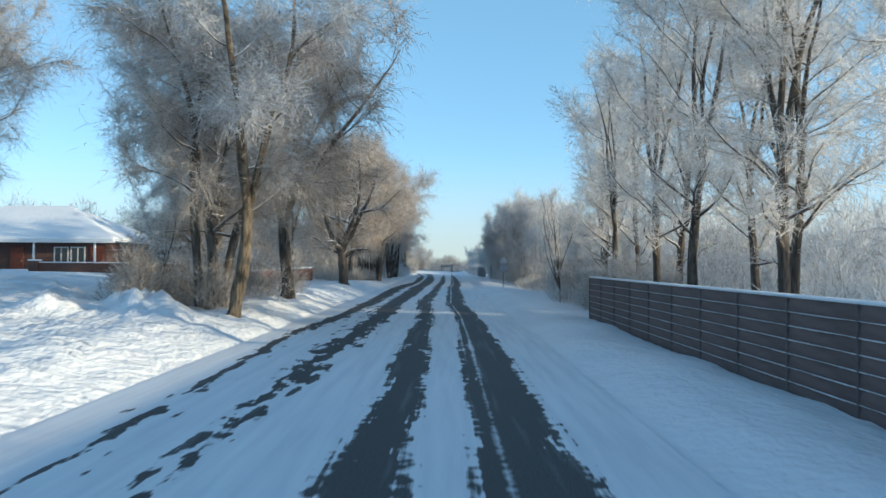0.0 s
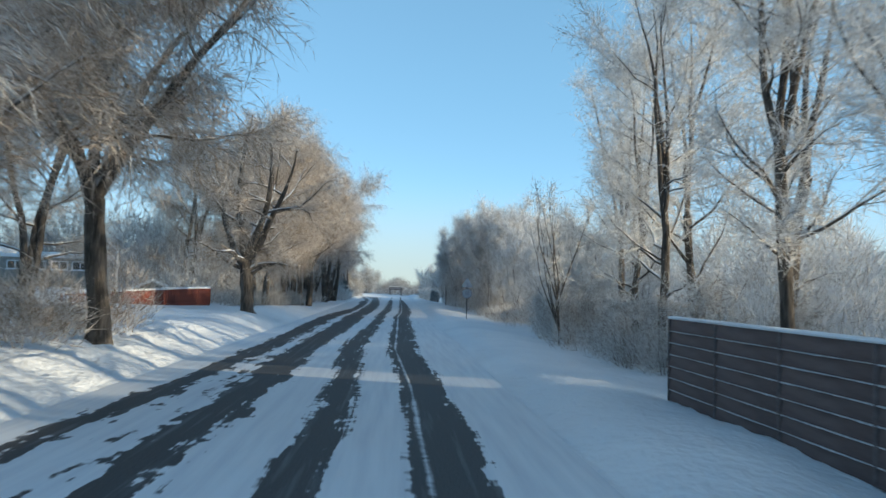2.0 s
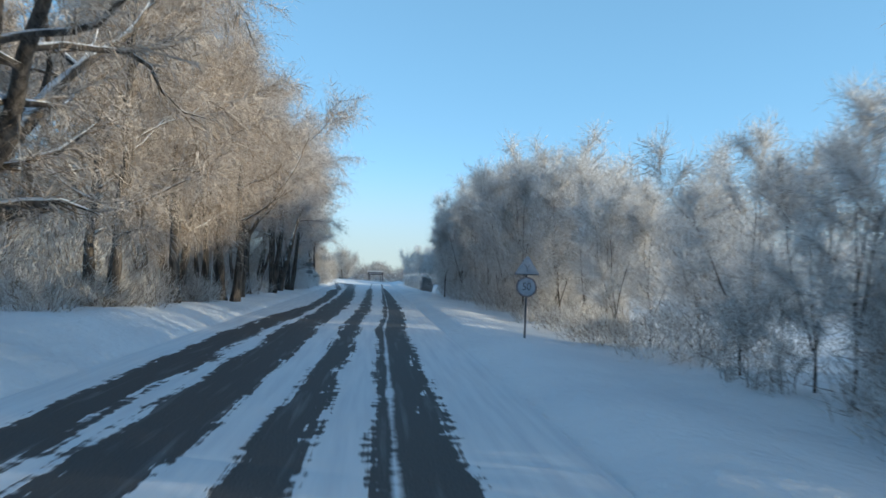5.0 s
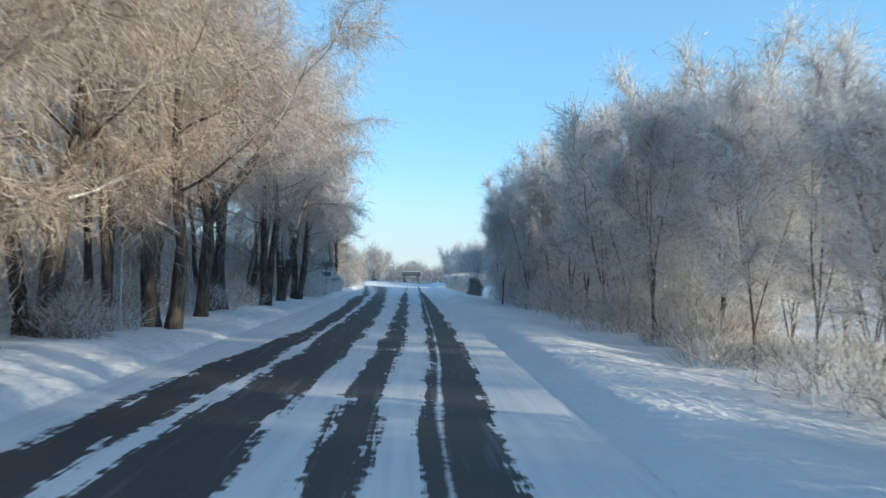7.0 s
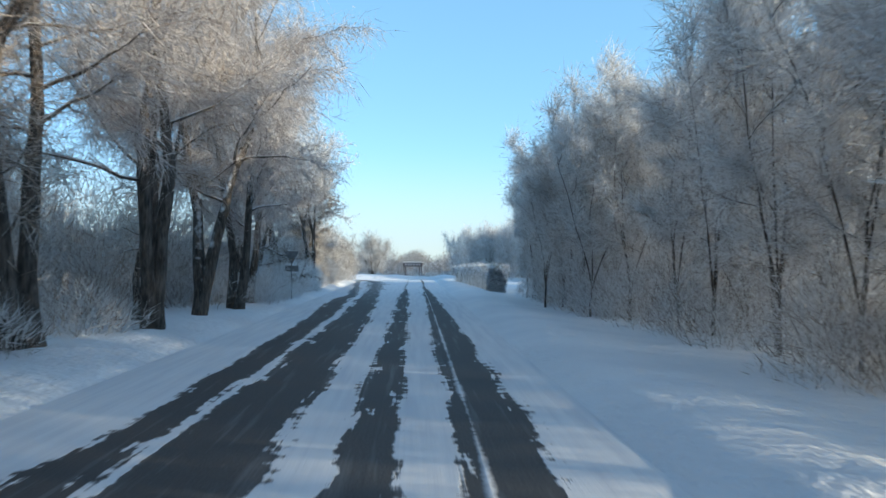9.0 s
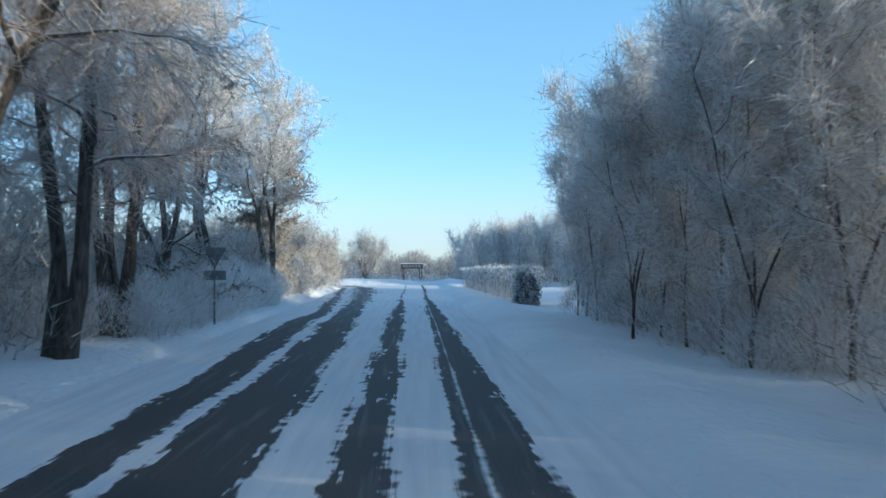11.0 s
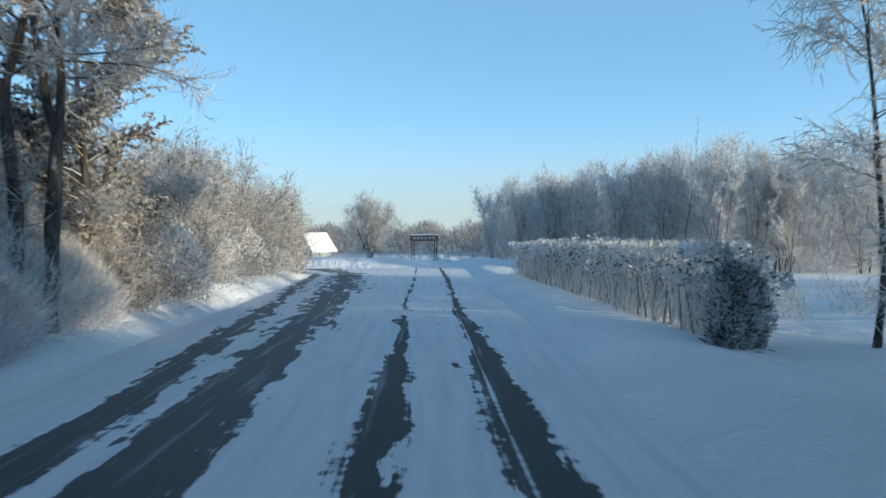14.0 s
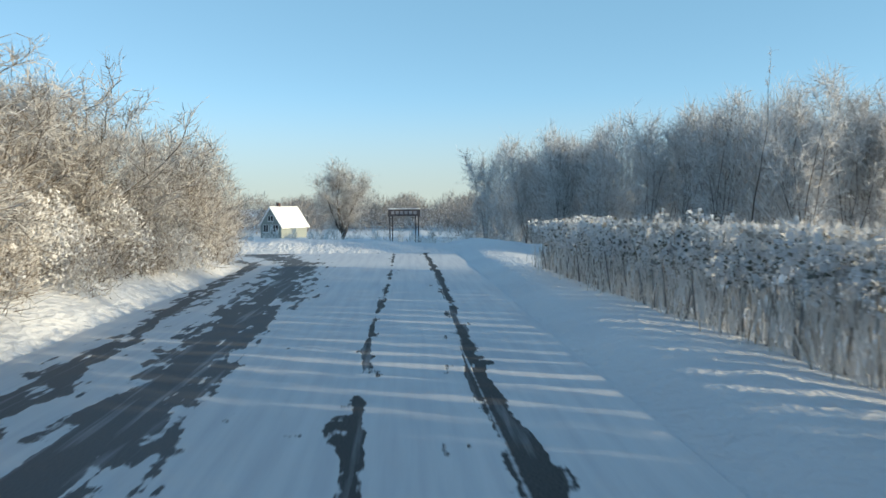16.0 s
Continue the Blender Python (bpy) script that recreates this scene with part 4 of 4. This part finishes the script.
def evergreen(x, y, h, w):
    r = np.random.default_rng(44)
    np.random.seed(44)
    root = tagged(empty("evergreen_shrub", x, y, ground_z(x, y) - 0.12), "dark evergreen shrub dusted with frost at a hedge end", "shrub")
    n = 5200
    a, q, lift = r.uniform(0, 2 * np.pi, n), np.sqrt(r.uniform(0.15, 1, n)), r.uniform(0, 1, n)
    bulge = 1 + 0.32 * np.sin(a * 3 + lift * 5) + 0.3 * np.sin(a * 5 - lift * 9) + r.normal(0, 0.12, n)
    rad = w * np.sqrt(np.clip(1 - (lift * 1.15 - 0.3) ** 2 * 1.35, 0.03, 1)) * q * bulge
    p = np.stack([rad * np.cos(a), rad * np.sin(a), 0.05 + lift * h], 1)
    d = unit(np.stack([np.cos(a) * 0.6, np.sin(a) * 0.6, np.full(n, 0.5)], 1) + r.normal(0, 0.5, (n, 3)))
    v, f = spikes(p, d, r.uniform(0.06, 0.16, n), r.uniform(0.008, 0.016, n))
    tagged(mesh_arrays("foliage", v, f, EVERGREEN, root), kind="stuff")
    v, f = tubes([(np.array([(0, 0, -0.1), (0.02, 0, h * 0.5), (0, 0.02, h * 0.9)]), np.array([0.05, 0.035, 0.01]))], 6)
    link_mesh("trunk", v, f, BARK, root)


EVERGREEN = frost_material("frost_dusted_evergreen", (0.095, 0.108, 0.108), (0.62, 0.64, 0.66), 0.62, 0.3)
evergreen(5.2, 117.5, 1.5, 0.34)
evergreen(5.7, 118.1, 1.45, 0.32)

# ---- houses ----
BRICK = paint("brown_brick_wall", (0.075, 0.044, 0.038), (0.13, 0.075, 0.064), 0.85, 9, (1, 1, 2.5))
TIMBER = paint("grey_timber", (0.16, 0.15, 0.14), (0.28, 0.27, 0.25), 0.8, 6, (4, 4, 0.4))
WHITE = paint("white_frame_paint", (0.62, 0.63, 0.64), (0.78, 0.78, 0.78), 0.5)
DARK = paint("dark_roof_sheet", (0.03, 0.03, 0.035), (0.06, 0.06, 0.065), 0.6)
DOOR = paint("red_brown_door", (0.12, 0.035, 0.02), (0.2, 0.06, 0.035), 0.6)
GREEN = paint("grey_green_boards", (0.22, 0.25, 0.24), (0.32, 0.35, 0.33), 0.75, 5, (3, 3, 1))
METAL = paint("grey_sign_metal", (0.16, 0.165, 0.17), (0.24, 0.245, 0.25), 0.45)
POLE = paint("pale_pole_paint", (0.5, 0.51, 0.52), (0.68, 0.68, 0.68), 0.6)


def glass_material():
    m, t, b = nodes_of("window_glass", 0.08, 0.6)
    b.inputs["Base Color"].default_value = (0.02, 0.025, 0.03, 1)
    return m


GLASS = glass_material()


def window(parent, x, y, z, w, h, face=-1):
    """A framed window in a wall that faces -y."""
    f = 0.07
    fr = bmesh.new()
    for lo, hi in (((x, y + face * 0.05, z), (x + f, y, z + h)), ((x + w - f, y + face * 0.05, z), (x + w, y, z + h)), ((x + f, y + face * 0.05, z), (x + w - f, y, z + f)),
                   ((x + f, y + face * 0.05, z + h - f), (x + w - f, y, z + h)), ((x + w / 2 - f / 2, y + face * 0.045, z + f), (x + w / 2 + f / 2, y, z + h - f))):
        box(fr, lo, hi)
    win = part("window", fr, WHITE, parent, "white window frame")
    part("pane", box(bmesh.new(), (x + f, y + face * 0.02, z + f), (x + w - f, y - face * 0.0 + 0.004, z + h - f)), GLASS, win)
    part("sill", box(bmesh.new(), (x - 0.05, y + face * 0.12, z - 0.05), (x + w + 0.05, y, z), 0.01), WHITE, win)


def hip_roof(x0, x1, y0, y1, z, rise, thick=0.22, inset=4.0):
    ym = (y0 + y1) / 2
    v = [(x0, y0, z), (x1, y0, z), (x1, y1, z), (x0, y1, z), (x0, y0, z + thick), (x1, y0, z + thick), (x1, y1, z + thick), (x0, y1, z + thick),
         (x0 + inset, ym, z + thick + rise), (x1 - inset, ym, z + thick + rise)]
    bm = solid(v, [(3, 2, 1, 0), (0, 1, 5, 4), (1, 2, 6, 5), (2, 3, 7, 6), (3, 0, 4, 7), (4, 5, 9, 8), (5, 6, 9), (6, 7, 8, 9), (7, 4, 8)])
    bmesh.ops.bevel(bm, geom=bm.edges[:], offset=0.08, segments=2, affect="EDGES", clamp_overlap=True)
    return bm


def brick_house():
    h = tagged(empty("brick_house", -37.6, 51, 0.9), "low brown brick house with a snow-covered hip roof", "house")
    part("wall", box(bmesh.new(), (0.6, 1.6, -0.5), (14.2, 9.0, 2.4)), BRICK, h, "dark brown brick")
    part("roof", hip_roof(0, 15.4, 0, 9.8, 2.42, 2.5, inset=5.4), ROOF_SNOW, h, "thick smooth layer of snow")
    part("fascia", box(bmesh.new(), (-0.05, -0.05, 2.30), (15.45, 0.06, 2.43), 0.01), WHITE, h, "pale eaves board")
    for x in (1.0, 5.2, 9.8, 13.9):
        part("pillar", box(bmesh.new(), (x, 0.3, -0.4), (x + 0.12, 0.42, 2.4), 0.015), WHITE, h)
    for x, w in ((2.4, 1.1), (10.6, 1.0), (11.75, 1.0)):
        window(h, x, 1.6, 0.75, w, 1.3)
    for x in (7.6, 13.1):
        d = part("door", box(bmesh.new(), (x, 1.52, 0.0), (x + 0.95, 1.597, 2.05), 0.01), DOOR, h, "red-brown wooden door")
        part("handle", box(bmesh.new(), (x + 0.8, 1.46, 1.0), (x + 0.85, 1.52, 1.12), 0.005), METAL, d)
    part("porch_step", box(bmesh.new(), (0.7, 0.1, -0.4), (14.1, 1.6, -0.02), 0.02), TIMBER, h)


def low_wall():
    w = tagged(empty("garden_wall", -22.9, 42.0, 1.32), "low brown garden wall capped with snow", "wall")
    part("panel", box(bmesh.new(), (0.5, -0.06, 0), (8.0, 0.06, 0.55), 0.01), BRICK, w)
    part("pier", box(bmesh.new(), (0, -0.22, -0.2), (0.5, 0.25, 0.66), 0.02), BRICK, w)
    part("snow_cap", box(bmesh.new(), (-0.04, -0.24, 0.66), (0.54, 0.27, 0.74), 0.03), SNOW, w)
    part("snow_cap", box(bmesh.new(), (0.5, -0.09, 0.55), (8.0, 0.09, 0.61), 0.025), SNOW, w)


def gabled(name, x, y, z, rz, w, d, eave, rise, wall, roof, label, over=0.35, chimney=False):
    """A small gabled house; the gable faces -y."""
    h = tagged(empty(name, x, y, z, rz), label, "house")
    part("wall", solid([(0, 0, -0.6), (w, 0, -0.6), (w, d, -0.6), (0, d, -0.6), (0, 0, eave), (w, 0, eave), (w, d, eave), (0, d, eave), (w / 2, 0, eave + rise), (w / 2, d, eave + rise)],
                       [(3, 2, 1, 0), (0, 1, 5, 8, 4), (2, 3, 7, 9, 6), (1, 2, 6, 5), (3, 0, 4, 7), (4, 8, 9, 7), (5, 6, 9, 8)]), wall, h)
    k = rise / (w / 2)
    for side in (0, 1):
        xa, xb = (-over, w / 2) if side == 0 else (w + over, w / 2)
        za, zb = eave - over * k, eave + rise
        t = 0.2
        part("roof", solid([(xa, -over, za + 0.01), (xb, -over, zb + 0.01), (xb, d + over, zb + 0.01), (xa, d + over, za + 0.01),
                            (xa, -over, za + t), (xb, -over, zb + t), (xb, d + over, zb + t), (xa, d + over, za + t)],
                           [(0, 1, 2, 3), (4, 5, 6, 7), (0, 1, 5, 4), (1, 2, 6, 5), (2, 3, 7, 6), (3, 0, 4, 7)]), roof, h)
    if chimney:
        part("chimney", box(bmesh.new(), (w * 0.38, d * 0.3, eave + rise * 0.6), (w * 0.38 + 0.5, d * 0.3 + 0.5, eave + rise + 0.75), 0.02), BRICK, h, "dark brick chimney")
    return h


brick_house()
low_wall()
cottage = gabled("cottage", -21.8, 235, -2.75, -26, 3.8, 7.0, 2.0, 2.7, GREEN, SNOW, "grey-green cottage with a steep snow-covered roof", chimney=True)
for x in (0.5, 2.3):
    window(cottage, x, -0.01, 0.9, 1.0, 1.2)
window(cottage, 1.4, -0.01, 2.6, 1.0, 0.9)
cabin = gabled("cabin", -13.2, 114.0, ground_z(-11, 114) + 0.1, 78, 4.0, 3.4, 1.5, 1.25, TIMBER, DARK, "small timber cabin with a dark roof behind the shrubs")
garage = tagged(empty("garage", -31, 76.5, 2.2), "long low garage with a dark window band and snowy roof", "garage")
part("wall", box(bmesh.new(), (0, 0, -1.6), (7.0, 4, 1.3)), TIMBER, garage)
part("roof", box(bmesh.new(), (-0.3, -0.3, 1.3), (7.3, 4.3, 1.75), 0.08), SNOW, garage, "snow on a flat roof")
for x in (0.5, 2.2, 3.9, 5.5):
    window(garage, x, -0.01, 0.35, 1.3, 0.7)
shed = gabled("shed", -17.2, 66.0, ground_z(-16, 66) - 0.3, 15, 2.4, 2.0, 0.7, 0.55, TIMBER, SNOW, "small low shed with a white snowy roof")


# ---- fences and poles on the left ----
def picket_fence():
    (xa, ya), (xb, yb) = (-9.9, 56.4), (-13.0, 49.4)
    ln = math.hypot(xb - xa, yb - ya)
    f = tagged(empty("picket_fence", xa, ya, 0, math.degrees(math.atan2(yb - ya, xb - xa))), "red close-boarded picket fence with frosted tips", "fence")
    shared = tip = None
    n = int(ln / 0.115)
    for k in range(n + 22):
        s = k * 0.115
        u = min(1.25, s / ln)
        z = 0.66 - 0.24 * u
        loose = k > n
        if loose and k % 2:
            continue
        if shared is None:
            v = [(0, -0.012, 0), (0.1, -0.012, 0), (0.1, -0.012, 0.93), (0.05, -0.012, 1.0), (0, -0.012, 0.93)]
            bm = solid(v + [(a, 0.012, c) for a, _, c in v], [(0, 1, 2, 3, 4), (9, 8, 7, 6, 5)] + [(i, (i + 1) % 5, (i + 1) % 5 + 5, i + 5) for i in range(5)])
            ob = part("picket", bm, RED, f)
            shared = ob.data
        else:
            ob = new("picket", shared)
            ob.parent = f
        ob.location = (s, rng.uniform(-0.006, 0.006), z)
        if tip is None:
            v = [(-0.004, -0.024, 0.925), (0.104, -0.024, 0.925), (0.062, -0.024, 1.03), (0.038, -0.024, 1.03)]
            bm = solid(v + [(a, 0.024, c) for a, _, c in v], [(0, 1, 2, 3), (7, 6, 5, 4), (0, 1, 5, 4), (1, 2, 6, 5), (2, 3, 7, 6), (3, 0, 4, 7)])
            cap = part("frost_tip", bm, SNOW, f)
            tip = cap.data
        else:
            cap = new("frost_tip", tip)
            cap.parent = f
        cap.location = ob.location
    for z in (0.2, 0.66):
        part("rail", box(bmesh.new(), (0, -0.06, z + 0.52), (ln * 1.25, -0.014, z + 0.6), 0.006), RED, f)
    part("snow_cap", box(bmesh.new(), (0, -0.03, 1.54), (ln * 0.5, 0.03, 1.60), 0.02), SNOW, f)
    for k in range(5):
        part("post", box(bmesh.new(), (k * ln / 4 - 0.04, -0.14, 0.2), (k * ln / 4 + 0.04, -0.062, 1.5), 0.008), TIMBER, f)


def pole(x, y, height, r, material, label, name="pole"):
    z = ground_z(x, y)
    p = tagged(empty(name, x, y, z), label, "pole")
    bm = bmesh.new()
    bmesh.ops.create_cone(bm, cap_ends=True, segments=10, radius1=r, radius2=r * 0.85, depth=height + 0.3, matrix=Matrix.Translation((0, 0, height / 2 - 0.15)))
    part("shaft", bm, material, p)
    bm = bmesh.new()
    bmesh.ops.create_cone(bm, cap_ends=True, segments=10, radius1=r * 1.3, radius2=r * 0.5, depth=0.06, matrix=Matrix.Translation((0, 0, height + 0.03)))
    part("cap", bm, SNOW, p)


picket_fence()
pole(-13.0, 51.0, 2.35, 0.045, POLE, "white painted pole in front of a red fence")
pole(-7.3, 72.4, 2.1, 0.03, POLE, "thin white pole beside the avenue trees")


# ---- signs ----
def disc(bm, r, y0, y1, z, x=0.0, seg=40):
    bmesh.ops.create_cone(bm, cap_ends=True, segments=seg, radius1=r, radius2=r, depth=abs(y1 - y0), matrix=Matrix.Translation((x, (y0 + y1) / 2, z)) @ Matrix.Rotation(radians(90), 4, "X"))
    return bm


def tri_prism(w, h, y0, y1, z, down=False):
    pts = [(-w / 2, z), (w / 2, z), (0, z + h)] if not down else [(-w / 2, z + h), (w / 2, z + h), (0, z)]
    v = [(a, y0, c) for a, c in pts] + [(a, y1, c) for a, c in pts]
    bm = solid(v, [(0, 1, 2), (5, 4, 3), (0, 1, 4, 3), (1, 2, 5, 4), (2, 0, 3, 5)])
    bmesh.ops.bevel(bm, geom=[e for e in bm.edges if abs(e.verts[0].co.y - e.verts[1].co.y) > 1e-4], offset=0.04, segments=3, affect="EDGES")
    return bm


def text_part(body, size, x, y, z, material, parent, name="lettering"):
    c = bpy.data.curves.new(name, "FONT")
    c.body, c.size, c.align_x, c.align_y, c.extrude = body, size, "CENTER", "CENTER", 0.002
    tmp = bpy.data.objects.new(name, c)
    scene.collection.objects.link(tmp)
    me = bpy.data.meshes.new_from_object(tmp.evaluated_get(bpy.context.evaluated_depsgraph_get()))
    bpy.data.objects.remove(tmp)
    me.materials.clear()
    me.materials.append(material)
    ob = new(name, me)
    ob.parent = parent
    ob.matrix_basis = pose(x, y, z, 90, 0, 0) @ Matrix.Diagonal((0.82, 1, 1, 1))
    return ob


SIGN_RED = paint("frosted_sign_rim", (0.17, 0.145, 0.155), (0.25, 0.21, 0.22), 0.5)
SIGN_WHITE = paint("frosted_sign_face", (0.25, 0.285, 0.335), (0.37, 0.405, 0.455), 0.6, 4)
SIGN_FROST = paint("rimed_sign_border", (0.27, 0.29, 0.33), (0.38, 0.40, 0.44), 0.7, 5)
SIGN_GREY_MARK = paint("faded_sign_mark", (0.15, 0.17, 0.20), (0.23, 0.25, 0.28), 0.6)
SIGN_BLACK = paint("sign_black", (0.07, 0.08, 0.09), (0.12, 0.13, 0.15), 0.6)


def speed_sign():
    s = tagged(empty("speed_limit_sign", 4.35, 59.4, ground_z(4.35, 59.4)), "frosted round speed sign below a warning triangle on a dark post", "road sign")
    bm = bmesh.new()
    bmesh.ops.create_cone(bm, cap_ends=True, segments=12, radius1=0.03, radius2=0.03, depth=2.6, matrix=Matrix.Translation((0, 0.03, 0.95)))
    part("post", bm, SIGN_BLACK, s)
    rim = part("speed_disc", disc(bmesh.new(), 0.30, -0.015, 0.0, 1.48), SIGN_RED, s, "round plate with a faded red rim")
    part("face", disc(bmesh.new(), 0.25, -0.022, -0.016, 1.48), SIGN_WHITE, rim)
    text_part("50", 0.33, 0.0, -0.025, 1.48, SIGN_BLACK, rim, "number")
    tri = part("warning_triangle", tri_prism(0.78, 0.60, -0.015, 0.0, 1.83), SIGN_FROST, s, "triangle plastered with rime")
    part("face", tri_prism(0.62, 0.47, -0.020, -0.016, 1.88), SIGN_WHITE, tri)
    part("lower_edge", box(bmesh.new(), (-0.36, -0.024, 1.83), (0.36, -0.017, 1.862), 0.004), SIGN_BLACK, tri, "dark bare edge below the rime")
    # a road joining another: stem and two arms
    fork = bmesh.new()
    box(fork, (-0.02, -0.027, 1.93), (0.02, -0.022, 2.06))
    for turn in (-35, 35):
        bmesh.ops.create_cube(fork, size=1.0, matrix=Matrix.Translation((0.045 * (1 if turn > 0 else -1), -0.0245, 2.09)) @ Matrix.Rotation(radians(turn), 4, "Y") @ Matrix.Diagonal((0.035, 0.005, 0.13, 1)))
    part("symbol", fork, SIGN_GREY_MARK, tri, "faint grey forked mark")


def back_sign():
    s = tagged(empty("yield_sign", -5.75, 105.3, ground_z(-5.75, 105.3)), "grey back of a triangular road sign with a plate below", "road sign")
    g = 2.42 - ground_z(-5.75, 105.3)
    bm = bmesh.new()
    bmesh.ops.create_cone(bm, cap_ends=True, segments=12, radius1=0.03, radius2=0.03, depth=g + 0.5, matrix=Matrix.Translation((0, 0, g / 2 - 0.25)))
    part("post", bm, METAL, s)
    part("triangle", tri_prism(0.72, 0.64, 0.032, 0.045, g - 0.64, True), METAL, s, "bare grey metal back")
    part("plate", box(bmesh.new(), (-0.33, 0.032, g - 0.97), (0.33, 0.045, g - 0.69), 0.004), METAL, s)
    for z in (g - 0.3, g - 0.83):
        part("bracket", box(bmesh.new(), (-0.14, -0.034, z - 0.02), (0.14, 0.031, z + 0.02), 0.004), METAL, s)


def sign_frame():
    s = tagged(empty("board_sign", -1.2, 188.0, -1.6), "dark wooden sign board on two pairs of posts", "sign")
    for x in (0.0, 0.25, 2.45, 2.72):
        part("post", box(bmesh.new(), (x, 0, -0.3), (x + 0.12, 0.14, 3.0), 0.01), SIGN_WOOD, s)
    b = part("board", box(bmesh.new(), (-0.1, -0.06, 2.68), (2.94, -0.004, 3.33), 0.015), SIGN_WOOD, s)
    for k in range(6):
        part("letter_bar", box(bmesh.new(), (0.2 + k * 0.42, -0.072, 2.86), (0.5 + k * 0.42, -0.062, 3.16)), SIGN_GREY, b)
    part("snow_cap", box(bmesh.new(), (-0.12, -0.08, 3.33), (2.96, 0.16, 3.42), 0.03), SNOW, s)


SIGN_WOOD = paint("dark_sign_wood", (0.05, 0.045, 0.05), (0.10, 0.09, 0.095), 0.8, 6, (3, 3, 0.5))
SIGN_GREY = paint("weathered_letter_paint", (0.22, 0.22, 0.24), (0.32, 0.32, 0.34), 0.7)
speed_sign()
back_sign()
sign_frame()
